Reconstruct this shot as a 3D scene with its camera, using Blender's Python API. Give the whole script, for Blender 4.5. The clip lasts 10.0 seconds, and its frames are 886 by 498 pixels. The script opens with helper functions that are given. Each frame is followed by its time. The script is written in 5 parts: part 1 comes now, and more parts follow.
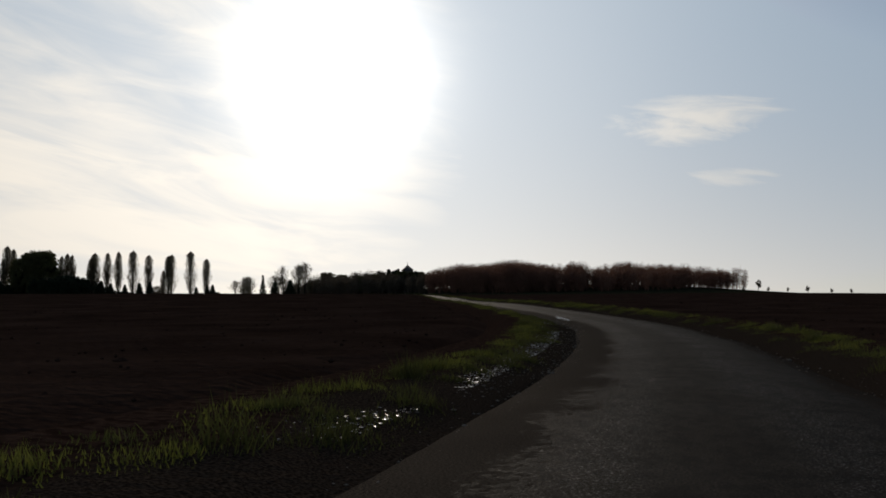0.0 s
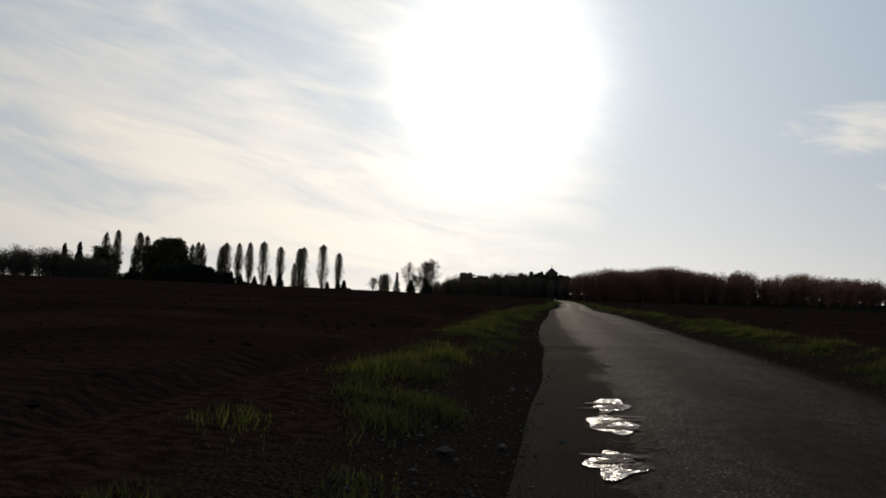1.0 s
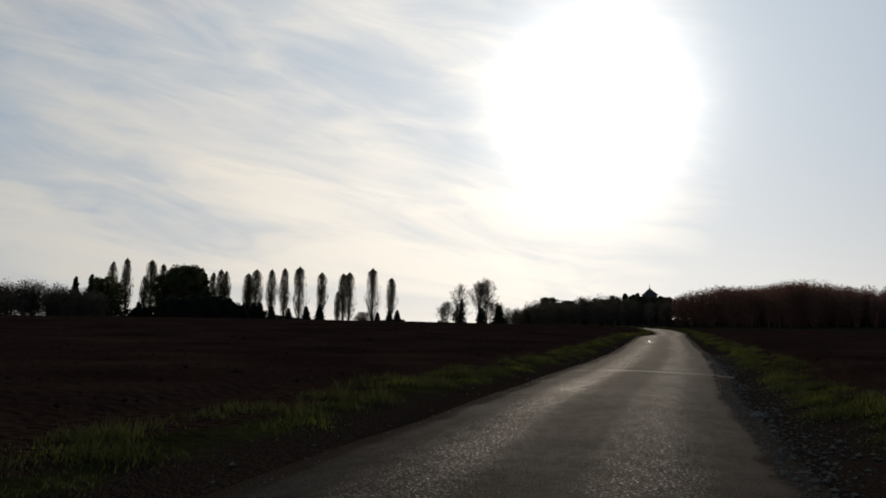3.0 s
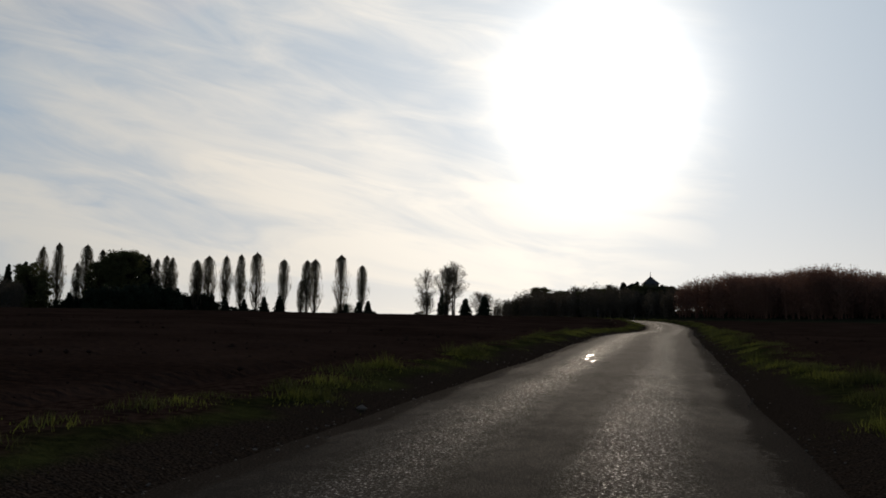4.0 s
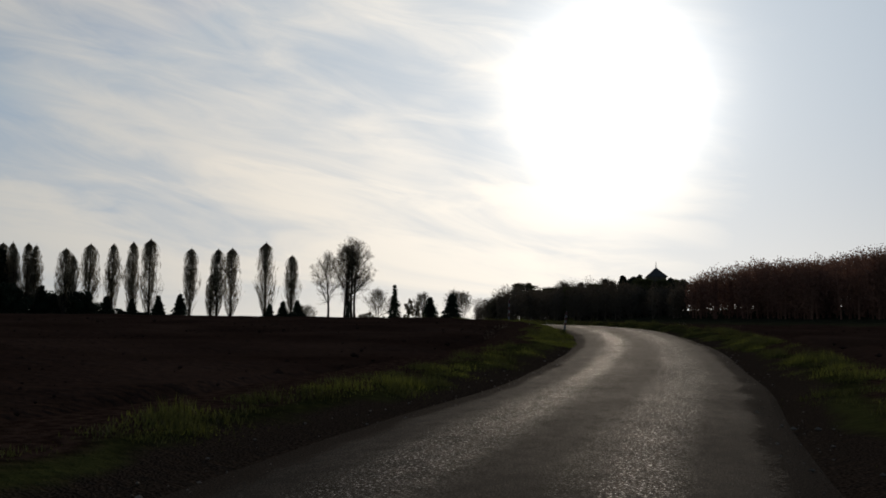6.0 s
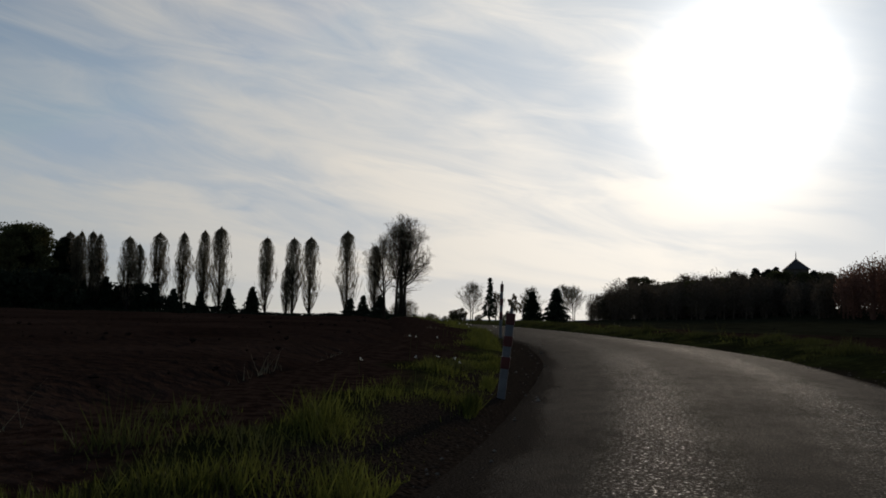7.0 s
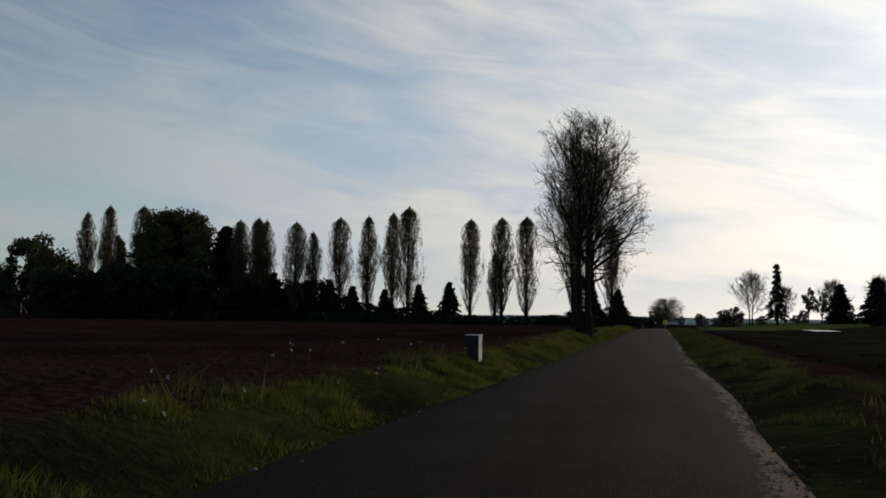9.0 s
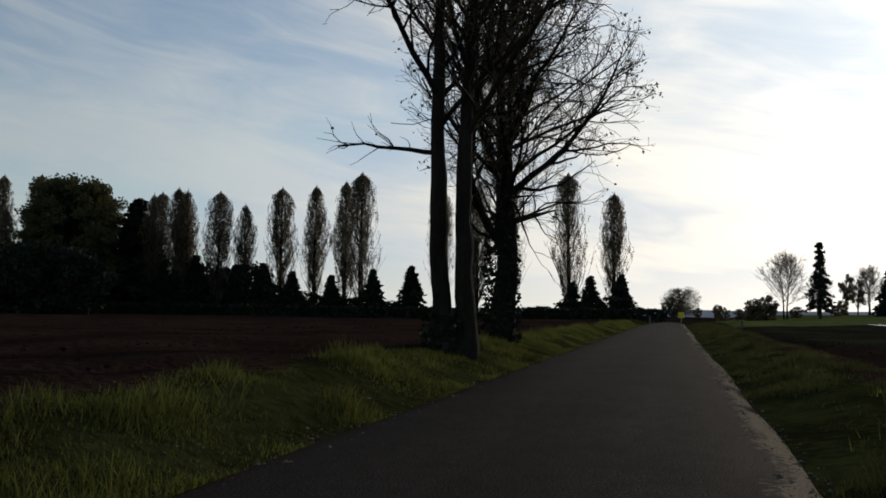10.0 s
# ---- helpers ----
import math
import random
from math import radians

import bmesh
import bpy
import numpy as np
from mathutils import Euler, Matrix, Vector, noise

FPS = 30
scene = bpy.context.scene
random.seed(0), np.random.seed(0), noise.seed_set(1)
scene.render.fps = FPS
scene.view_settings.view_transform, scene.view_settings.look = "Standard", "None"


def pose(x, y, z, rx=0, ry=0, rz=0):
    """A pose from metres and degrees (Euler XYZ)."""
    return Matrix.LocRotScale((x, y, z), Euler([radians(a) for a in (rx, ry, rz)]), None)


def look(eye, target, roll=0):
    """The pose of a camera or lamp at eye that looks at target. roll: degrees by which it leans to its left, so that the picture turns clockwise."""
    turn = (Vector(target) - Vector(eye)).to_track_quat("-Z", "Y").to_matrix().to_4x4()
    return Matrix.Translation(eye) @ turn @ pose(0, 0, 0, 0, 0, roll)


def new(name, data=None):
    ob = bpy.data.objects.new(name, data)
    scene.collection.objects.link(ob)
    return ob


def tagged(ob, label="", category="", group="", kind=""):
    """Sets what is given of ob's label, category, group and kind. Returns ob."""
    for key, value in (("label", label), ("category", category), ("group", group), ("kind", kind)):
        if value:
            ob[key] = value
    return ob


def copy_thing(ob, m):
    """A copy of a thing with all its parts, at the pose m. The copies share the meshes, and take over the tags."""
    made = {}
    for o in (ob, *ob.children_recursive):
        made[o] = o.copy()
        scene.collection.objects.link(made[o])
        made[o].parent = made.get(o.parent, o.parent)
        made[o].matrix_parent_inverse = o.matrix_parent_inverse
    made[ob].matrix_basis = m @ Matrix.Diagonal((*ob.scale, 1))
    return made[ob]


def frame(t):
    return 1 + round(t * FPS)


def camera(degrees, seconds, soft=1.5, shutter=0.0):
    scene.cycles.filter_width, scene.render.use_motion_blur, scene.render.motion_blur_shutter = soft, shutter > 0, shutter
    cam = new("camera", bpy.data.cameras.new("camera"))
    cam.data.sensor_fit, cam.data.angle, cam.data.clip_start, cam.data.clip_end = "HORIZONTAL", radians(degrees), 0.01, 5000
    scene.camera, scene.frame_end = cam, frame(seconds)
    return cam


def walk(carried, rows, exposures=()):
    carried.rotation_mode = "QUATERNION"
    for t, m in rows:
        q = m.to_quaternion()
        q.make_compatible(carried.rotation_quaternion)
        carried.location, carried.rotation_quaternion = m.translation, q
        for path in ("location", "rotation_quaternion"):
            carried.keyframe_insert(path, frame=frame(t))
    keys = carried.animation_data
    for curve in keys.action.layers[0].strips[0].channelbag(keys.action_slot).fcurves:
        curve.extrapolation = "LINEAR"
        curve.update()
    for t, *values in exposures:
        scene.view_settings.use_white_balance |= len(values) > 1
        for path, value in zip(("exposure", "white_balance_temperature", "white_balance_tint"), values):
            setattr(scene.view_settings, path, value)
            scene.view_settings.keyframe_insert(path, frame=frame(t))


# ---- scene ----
cam = camera(54.0, 10.0, soft=1.7)
PATH = [
    (0, (0.00, 0.00, 0.59), (-0.29, 19.95, 1.92), -0.05),
    (0.5, (3.39, 17.57, 0.71), (1.30, 37.38, 2.41), 1.59),
    (1, (5.03, 34.07, 0.94), (1.14, 53.64, 2.28), 2.70),
    (1.5, (5.30, 50.29, 1.37), (-0.00, 69.49, 3.14), 2.73),
    (2, (4.75, 68.04, 1.77), (-1.01, 87.10, 3.62), 2.33),
    (2.5, (3.88, 85.83, 2.07), (-2.14, 104.80, 4.00), 1.63),
    (3, (3.15, 104.15, 2.27), (-2.98, 123.08, 4.23), 1.25),
    (3.5, (2.48, 122.90, 2.46), (-3.67, 141.83, 4.35), 1.17),
    (4, (1.66, 141.64, 2.72), (-4.57, 160.56, 4.52), 1.14),
    (4.5, (0.55, 160.18, 3.13), (-5.81, 179.07, 4.84), 0.91),
    (5, (-0.51, 178.58, 3.60), (-6.82, 197.48, 5.30), 0.49),
    (5.5, (-1.14, 194.64, 3.75), (-7.39, 213.55, 5.56), 0.45),
    (6, (-1.74, 208.88, 3.77), (-8.23, 227.71, 5.63), 0.75),
    (6.5, (-2.93, 222.76, 3.97), (-10.28, 241.27, 5.81), 1.09),
    (7, (-5.40, 237.49, 4.48), (-14.49, 255.23, 6.20), 1.36),
    (7.5, (-9.70, 252.41, 5.18), (-21.15, 268.72, 6.83), 1.29),
    (8, (-14.72, 263.99, 5.27), (-27.90, 278.92, 7.10), -0.34),
    (8.5, (-20.73, 275.02, 5.52), (-34.64, 289.28, 7.30), -0.10),
    (9, (-28.18, 287.91, 5.59), (-42.25, 302.02, 7.18), 1.10),
    (9.5, (-36.27, 301.77, 5.63), (-50.44, 315.81, 7.07), 0.50),
    (10, (-45.09, 316.20, 5.62), (-59.38, 330.12, 7.05), 0.92),
]
walk(cam, [(t, look(eye, target, roll)) for t, eye, target, roll in PATH],
     exposures=[(0, 0.24, 6830, 12), (6.5, 0.2, 6830, 12), (7.0, 0.12, 6740, 12), (7.5, -0.08, 6650, 11), (8.0, -0.04, 6550, 11), (8.5, 0.14, 6650, 11), (9.0, 0.4, 6700, 11), (9.5, 0.52, 6750, 11), (10.0, 0.65, 6750, 11)])

# ---- sky, sun ----
SUN_AZ, SUN_EL = 7.9, 15.2          # degrees: left of +y, above the horizon
sun_way = Vector((-math.sin(radians(SUN_AZ)) * math.cos(radians(SUN_EL)), math.cos(radians(SUN_AZ)) * math.cos(radians(SUN_EL)), math.sin(radians(SUN_EL))))
sun_data = bpy.data.lights.new("sun", "SUN")
sun_data.energy, sun_data.angle, sun_data.color = 1.0, radians(0.6), (1.0, 0.88, 0.72)
sun = new("sun", sun_data)
sun.matrix_world = look(sun_way * 50, (0, 0, 0))

world = bpy.data.worlds.new("sky")
scene.world = world
world.use_nodes = True
wn, wl = world.node_tree.nodes, world.node_tree.links
wn.clear()


def wnode(kind, **values):
    n = wn.new(kind)
    for key, value in values.items():
        n.inputs[key].default_value = value
    return n


def wmath(op, a, b=None, c=None):
    n = wn.new("ShaderNodeMath")
    n.operation = op
    for i, v in enumerate((a, b, c)):
        if isinstance(v, (int, float)):
            n.inputs[i].default_value = v
        elif v is not None:
            wl.new(v, n.inputs[i])
    return n.outputs[0]


sky = wn.new("ShaderNodeTexSky")
sky.sky_type, sky.sun_disc = "NISHITA", False
sky.sun_elevation, sky.sun_rotation = radians(SUN_EL), radians(-SUN_AZ)
sky.air_density, sky.dust_density, sky.ozone_density = 1.0, 0.5, 1.8
coord = wn.new("ShaderNodeTexCoord")
split = wn.new("ShaderNodeSeparateXYZ")
wl.new(coord.outputs["Generated"], split.inputs[0])
# clouds: long soft wisps, and a pale bank that lies low in the sky
round_ = wmath("ARCTAN2", split.outputs["X"], split.outputs["Y"])
up = wmath("ARCSINE", split.outputs["Z"])
flat = wn.new("ShaderNodeCombineXYZ")
wl.new(round_, flat.inputs[0])
wl.new(wmath("ADD", up, wmath("MULTIPLY", round_, 0.16)), flat.inputs[1])


def wisp(across, up_, detail, rough, bend, where):
    p = wn.new("ShaderNodeMapping")
    p.inputs["Scale"].default_value, p.inputs["Location"].default_value = (across, up_, 1.0), where
    t = wnode("ShaderNodeTexNoise", Scale=1.0, Detail=detail, Roughness=rough, Distortion=bend)
    wl.new(flat.outputs[0], p.inputs[0])
    wl.new(p.outputs[0], t.inputs["Vector"])
    return t.outputs["Fac"]


def wrange(v, a, b, c=0.0, d=1.0):
    k = wn.new("ShaderNodeMapRange")
    k.interpolation_type = "SMOOTHSTEP"
    for key, value in zip(("From Min", "From Max", "To Min", "To Max"), (a, b, c, d)):
        k.inputs[key].default_value = value
    wl.new(v, k.inputs["Value"])
    return k.outputs[0]


def cirrus(az, el, wide, tall, ragged):
    """A small bright cloud at a place in the sky, all in radians."""
    a = wmath("DIVIDE", wmath("SUBTRACT", round_, az), wide)
    e = wmath("DIVIDE", wmath("SUBTRACT", up, el), tall)
    far_ = wmath("ADD", wmath("MULTIPLY", a, a), wmath("MULTIPLY", e, e))
    return wrange(wmath("ADD", far_, wmath("MULTIPLY", wmath("SUBTRACT", ragged, 0.5), 7.0)), 2.4, -0.9)


broad = wisp(2.6, 8.0, 3.0, 0.5, 0.3, (0.4, 1.7, 0.0))
feather = wisp(6.5, 30.0, 6.0, 0.62, 0.9, (3.1, 0.6, 2.0))
streaks = wmath("ADD", wmath("MULTIPLY", broad, 0.68), wmath("MULTIPLY", feather, 0.32))
aside = wrange(round_, -0.2, 0.12, 1.0, 0.0)          # few clouds to the east of the sun
veil = wmath("ADD", wmath("MULTIPLY", wrange(wmath("SUBTRACT", streaks, wmath("MULTIPLY", wmath("SUBTRACT", up, 0.24), 0.45)), 0.36, 0.66), wmath("ADD", 0.06, wmath("MULTIPLY", aside, 0.6))), wmath("MULTIPLY", aside, 0.1))
edge = wmath("ADD", wmath("SUBTRACT", up, wmath("MULTIPLY", wmath("SUBTRACT", streaks, 0.5), 0.34)), wmath("MULTIPLY", wmath("ABSOLUTE", wmath("ADD", round_, 0.28)), 0.06))
folds = wrange(wisp(4.0, 20.0, 5.0, 0.55, 0.6, (1.7, 4.2, 5.0)), 0.3, 0.62, 0.45, 1.0)
bank_cloud = wmath("MULTIPLY", wmath("MULTIPLY", wrange(edge, 0.225, 0.155), folds), wmath("ADD", 0.1, wmath("MULTIPLY", aside, 0.8)))
east = wmath("MAXIMUM", wmath("MULTIPLY", cirrus(0.265, 0.206, 0.072, 0.022, feather), 0.66), wmath("MULTIPLY", cirrus(0.31, 0.14, 0.045, 0.012, feather), 0.5))
# thin haze towards the horizon
low = wmath("POWER", wmath("SUBTRACT", 1.0, wmath("MINIMUM", wmath("MAXIMUM", split.outputs["Z"], 0.0), 1.0)), 9.0)
cloudy = wmath("MAXIMUM", wmath("MAXIMUM", veil, bank_cloud), east)
amount = wmath("MINIMUM", wmath("MAXIMUM", cloudy, wmath("MULTIPLY", low, 0.92)), 0.96)
# haze lit by the sun: brighter near it
dot = wn.new("ShaderNodeVectorMath")
dot.operation = "DOT_PRODUCT"
wl.new(coord.outputs["Generated"], dot.inputs[0])
dot.inputs[1].default_value = sun_way
near = wmath("MAXIMUM", dot.outputs["Value"], 0.0)
glow = wmath("ADD", wmath("ADD", wmath("MULTIPLY", wmath("POWER", near, 5.0), 1.2), wmath("MULTIPLY", wmath("POWER", near, 18.0), 3.9)), wmath("ADD", wmath("MULTIPLY", wmath("POWER", near, 280.0), 18.0), wmath("MULTIPLY", wmath("POWER", near, 1200.0), 120.0)))
mist = wn.new("ShaderNodeMix")
mist.data_type = "RGBA"
wl.new(amount, mist.inputs["Factor"])
# the thin veil dims the glare round the sun
calm = wn.new("ShaderNodeMix")
calm.data_type, calm.blend_type = "RGBA", "DARKEN"
calm.inputs["Factor"].default_value = 1.0
wl.new(sky.outputs[0], calm.inputs["A"])
calm.inputs["B"].default_value = (3.4, 4.7, 6.2, 1)
wl.new(calm.outputs["Result"], mist.inputs["A"])
milk = wn.new("ShaderNodeVectorMath")
milk.operation = "SCALE"
cream = wn.new("ShaderNodeMix")
cream.data_type = "RGBA"
cream.inputs["A"].default_value, cream.inputs["B"].default_value = (5.9, 6.5, 6.75, 1), (7.3, 6.95, 6.2, 1)
wl.new(wrange(near, 0.55, 0.97), cream.inputs["Factor"])
wl.new(cream.outputs["Result"], milk.inputs[0])
wl.new(wmath("ADD", 0.68, wmath("MULTIPLY", wmath("POWER", near, 3.0), 0.8)), milk.inputs["Scale"])
wl.new(milk.outputs[0], mist.inputs["B"])
aureole = wn.new("ShaderNodeMix")
aureole.data_type, aureole.blend_type = "RGBA", "ADD"
aureole.inputs["Factor"].default_value = 1.0
tint = wn.new("ShaderNodeVectorMath")
tint.operation = "SCALE"
tint.inputs[0].default_value = (1.0, 0.97, 0.9)
wl.new(glow, tint.inputs["Scale"])
wl.new(mist.outputs["Result"], aureole.inputs["A"])
wl.new(tint.outputs[0], aureole.inputs["B"])
back = wnode("ShaderNodeBackground", Strength=0.066)
wl.new(aureole.outputs["Result"], back.inputs["Color"])
wout = wn.new("ShaderNodeOutputWorld")
wl.new(back.outputs[0], wout.inputs["Surface"])

# ---- materials ----
def material(name, dark, light, scale=4.0, rough=0.85, detail=6.0, fine=40.0, bump=0.3, island=0.0, metal=0.0, bump_scale=None, spec=0.3, stretch=(1, 1, 1), thin=0.0):
    """Two scales of noise between two base colours, with a fine relief."""
    m = bpy.data.materials.new(name)
    m.use_nodes = True
    n, l = m.node_tree.nodes, m.node_tree.links
    b = n["Principled BSDF"]
    b.inputs["Roughness"].default_value, b.inputs["Metallic"].default_value = rough, metal
    b.inputs["Specular IOR Level"].default_value = spec
    c = n.new("ShaderNodeTexCoord")
    s = n.new("ShaderNodeMapping")
    s.inputs["Scale"].default_value = stretch
    l.new(c.outputs["Object"], s.inputs[0])
    big, small = n.new("ShaderNodeTexNoise"), n.new("ShaderNodeTexNoise")
    big.inputs["Scale"].default_value, big.inputs["Detail"].default_value = scale, detail
    small.inputs["Scale"].default_value, small.inputs["Detail"].default_value = fine, 3.0
    l.new(s.outputs[0], big.inputs["Vector"])
    l.new(s.outputs[0], small.inputs["Vector"])
    mixed = n.new("ShaderNodeMath")
    mixed.operation = "MULTIPLY_ADD"
    l.new(small.outputs["Fac"], mixed.inputs[0])
    mixed.inputs[1].default_value = 0.5
    l.new(big.outputs["Fac"], mixed.inputs[2])
    shift = mixed.outputs[0]
    if island:
        g = n.new("ShaderNodeNewGeometry")
        a = n.new("ShaderNodeMath")
        a.operation = "MULTIPLY_ADD"
        l.new(g.outputs["Random Per Island"], a.inputs[0])
        a.inputs[1].default_value = island
        l.new(shift, a.inputs[2])
        shift = a.outputs[0]
    r = n.new("ShaderNodeMapRange")
    r.inputs["From Min"].default_value, r.inputs["From Max"].default_value = 0.5, 1.0 + island
    l.new(shift, r.inputs["Value"])
    mix = n.new("ShaderNodeMix")
    mix.data_type = "RGBA"
    mix.inputs["A"].default_value, mix.inputs["B"].default_value = (*dark, 1), (*light, 1)
    l.new(r.outputs[0], mix.inputs["Factor"])
    l.new(mix.outputs["Result"], b.inputs["Base Color"])
    if bump:
        u = n.new("ShaderNodeBump")
        u.inputs["Strength"].default_value, u.inputs["Distance"].default_value = bump, bump_scale or 0.02
        l.new(small.outputs["Fac"], u.inputs["Height"])
        l.new(u.outputs[0], b.inputs["Normal"])
    if thin:
        t, k = n.new("ShaderNodeBsdfTranslucent"), n.new("ShaderNodeMixShader")
        l.new(mix.outputs["Result"], t.inputs["Color"])
        k.inputs["Fac"].default_value = thin
        l.new(b.outputs[0], k.inputs[1])
        l.new(t.outputs[0], k.inputs[2])
        l.new(k.outputs[0], n["Material Output"].inputs["Surface"])
    return m


SOIL = material("ploughed_soil", (0.015, 0.0088, 0.0065), (0.039, 0.0238, 0.0176), scale=0.25, fine=5.0, rough=1.0, bump=1.0, bump_scale=0.12, spec=0.0)
CROP = material("sprouting_field", (0.012, 0.0105, 0.0065), (0.034, 0.034, 0.0185), scale=0.3, fine=6.0, rough=1.0, bump=1.0, bump_scale=0.1, spec=0.0)
DULL_BLADE = material("dull_grass", (0.016, 0.018, 0.007), (0.095, 0.1, 0.03), scale=0.5, fine=6.0, rough=0.7, bump=0, island=0.5, thin=0.4, spec=0.05)
BLADE = material("grass_blade", (0.01, 0.013, 0.004), (0.15, 0.162, 0.034), scale=0.7, fine=8.0, rough=0.7, bump=0, island=0.5, thin=0.55, spec=0.1)
STALK = material("dry_stalk", (0.16, 0.13, 0.07), (0.32, 0.27, 0.16), scale=3.0, rough=0.8, bump=0, island=0.4)


def strip_nodes(name):
    """A material with the place across and along the strip, in metres."""
    m = bpy.data.materials.new(name)
    m.use_nodes = True
    n, l = m.node_tree.nodes, m.node_tree.links
    uv = n.new("ShaderNodeUVMap")
    uv.uv_map = "strip"
    sep = n.new("ShaderNodeSeparateXYZ")
    l.new(uv.outputs[0], sep.inputs[0])

    def calc(op, *args):
        k = n.new("ShaderNodeMath")
        k.operation = op
        for i, v in enumerate(args):
            if isinstance(v, (int, float)):
                k.inputs[i].default_value = v
            else:
                l.new(v, k.inputs[i])
        return k.outputs[0]

    def noisy(scale, detail=4.0, stretch=(1, 1, 1), rough=0.55):
        p, t = n.new("ShaderNodeMapping"), n.new("ShaderNodeTexNoise")
        p.inputs["Scale"].default_value = stretch
        t.inputs["Scale"].default_value, t.inputs["Detail"].default_value, t.inputs["Roughness"].default_value = scale, detail, rough
        l.new(uv.outputs[0], p.inputs[0])
        l.new(p.outputs[0], t.inputs["Vector"])
        return t.outputs["Fac"]

    def ranged(v, a, b, c=0.0, d=1.0):
        k = n.new("ShaderNodeMapRange")
        k.interpolation_type = "SMOOTHSTEP"
        for key, value in zip(("From Min", "From Max", "To Min", "To Max"), (a, b, c, d)):
            k.inputs[key].default_value = value
        l.new(v, k.inputs["Value"])
        return k.outputs[0]

    def blend(fac, a, b):
        k = n.new("ShaderNodeMix")
        k.data_type = "RGBA"
        l.new(fac, k.inputs["Factor"])
        for key, v in (("A", a), ("B", b)):
            if isinstance(v, tuple):
                k.inputs[key].default_value = (*v, 1)
            else:
                l.new(v, k.inputs[key])
        return k.outputs["Result"]

    return m, n, l, sep.outputs, calc, noisy, ranged, blend


def make_asphalt():
    """Worn chippings: faint wheel tracks, mended streaks, a crumbled sandy rim that is paler along the far stretch."""
    m, n, l, place, calc, noisy, ranged, blend = strip_nodes("asphalt")
    across = place["X"]
    b = n["Principled BSDF"]
    stone, stain, long, fine = noisy(60.0, 4.0), noisy(0.6, 6.0), noisy(1.0, 5.0, (1.6, 0.06, 1)), noisy(14.0, 4.0)
    polish = calc("MULTIPLY", ranged(noisy(30.0, 6.0, rough=0.8), 0.53, 0.66), calc("ADD", 0.12, calc("MULTIPLY", ranged(place["Y"], 120.0, 200.0, 0.4, 1.1), ranged(place["Y"], 332.0, 300.0))))
    drift = calc("MULTIPLY", calc("SUBTRACT", long, 0.5), 0.9)
    track = ranged(calc("ABSOLUTE", calc("SUBTRACT", calc("ABSOLUTE", calc("ADD", across, drift)), 0.82)), 0.62, 0.06)
    worn = calc("MULTIPLY", calc("ADD", 0.06, calc("MULTIPLY", track, 1.05)), polish)
    colour = blend(ranged(stone, 0.4, 0.66), (0.0048, 0.0036, 0.0027), (0.036, 0.027, 0.02))
    colour = blend(calc("MULTIPLY", ranged(stain, 0.45, 0.7), 0.5), colour, (0.0115, 0.0087, 0.0063))
    colour = blend(calc("MULTIPLY", ranged(long, 0.5, 0.75), 0.35), colour, (0.032, 0.0237, 0.0175))
    colour = blend(calc("MULTIPLY", ranged(place["Y"], 350.0, 395.0), 0.45), colour, blend(ranged(stone, 0.35, 0.68), (0.02, 0.0165, 0.014), (0.06, 0.05, 0.042)))
    mottle = noisy(5.0, 7.0, (1, 0.55, 1), 0.72)
    colour = blend(calc("MULTIPLY", ranged(mottle, 0.56, 0.4), ranged(place["Y"], 325.0, 350.0, 0.75, 0.2)), colour, (0.006, 0.0046, 0.0034))
    edge = calc("ADD", calc("ABSOLUTE", across), calc("ADD", calc("MULTIPLY", calc("SUBTRACT", fine, 0.5), 0.5), calc("MULTIPLY", calc("SUBTRACT", stain, 0.5), 0.5)))
    sandy = calc("MULTIPLY", calc("MULTIPLY", ranged(place["Y"], 318.0, 330.0), ranged(across, 0.0, -0.5)), ranged(noisy(1.3, 5.0, (1, 0.45, 1), 0.65), 0.36, 0.52))
    # broken, muddy rim: widest along the first bend, on its inner side
    crumble = calc("ADD", ranged(place["Y"], 318.0, 300.0, 0.0, 0.22), calc("MULTIPLY", calc("MULTIPLY", ranged(place["Y"], 140.0, 110.0), ranged(across, 0.2, 0.8)), 0.5))
    edge = calc("ADD", edge, calc("MULTIPLY", crumble, calc("ADD", calc("MULTIPLY", calc("SUBTRACT", noisy(9.0, 6.0, rough=0.7), 0.5), 2.2), calc("MULTIPLY", noisy(0.9, 5.0, (1, 0.5, 1)), 2.0))))
    rim = ranged(calc("ADD", edge, calc("MULTIPLY", sandy, calc("MULTIPLY", calc("SUBTRACT", long, 0.4), 0.6))), 1.9, 2.02)
    colour = blend(rim, colour, blend(sandy, blend(ranged(stone, 0.35, 0.65), (0.011, 0.008, 0.006), (0.05, 0.038, 0.028)), blend(ranged(stone, 0.35, 0.65), (0.1, 0.078, 0.054), (0.3, 0.24, 0.165))))
    l.new(colour, b.inputs["Base Color"])
    dry = calc("SUBTRACT", 1.0, calc("MULTIPLY", rim, 0.9))
    l.new(calc("ADD", calc("SUBTRACT", 0.8, calc("MULTIPLY", worn, 0.4)), calc("MULTIPLY", calc("SUBTRACT", stain, 0.5), 0.25)), b.inputs["Roughness"])
    l.new(calc("MULTIPLY", dry, calc("ADD", 0.01, calc("MULTIPLY", calc("MULTIPLY", worn, ranged(mottle, 0.4, 0.58, 0.35, 1.15)), 0.56))), b.inputs["Specular IOR Level"])
    bump = n.new("ShaderNodeBump")
    bump.inputs["Strength"].default_value, bump.inputs["Distance"].default_value = 0.9, 0.011
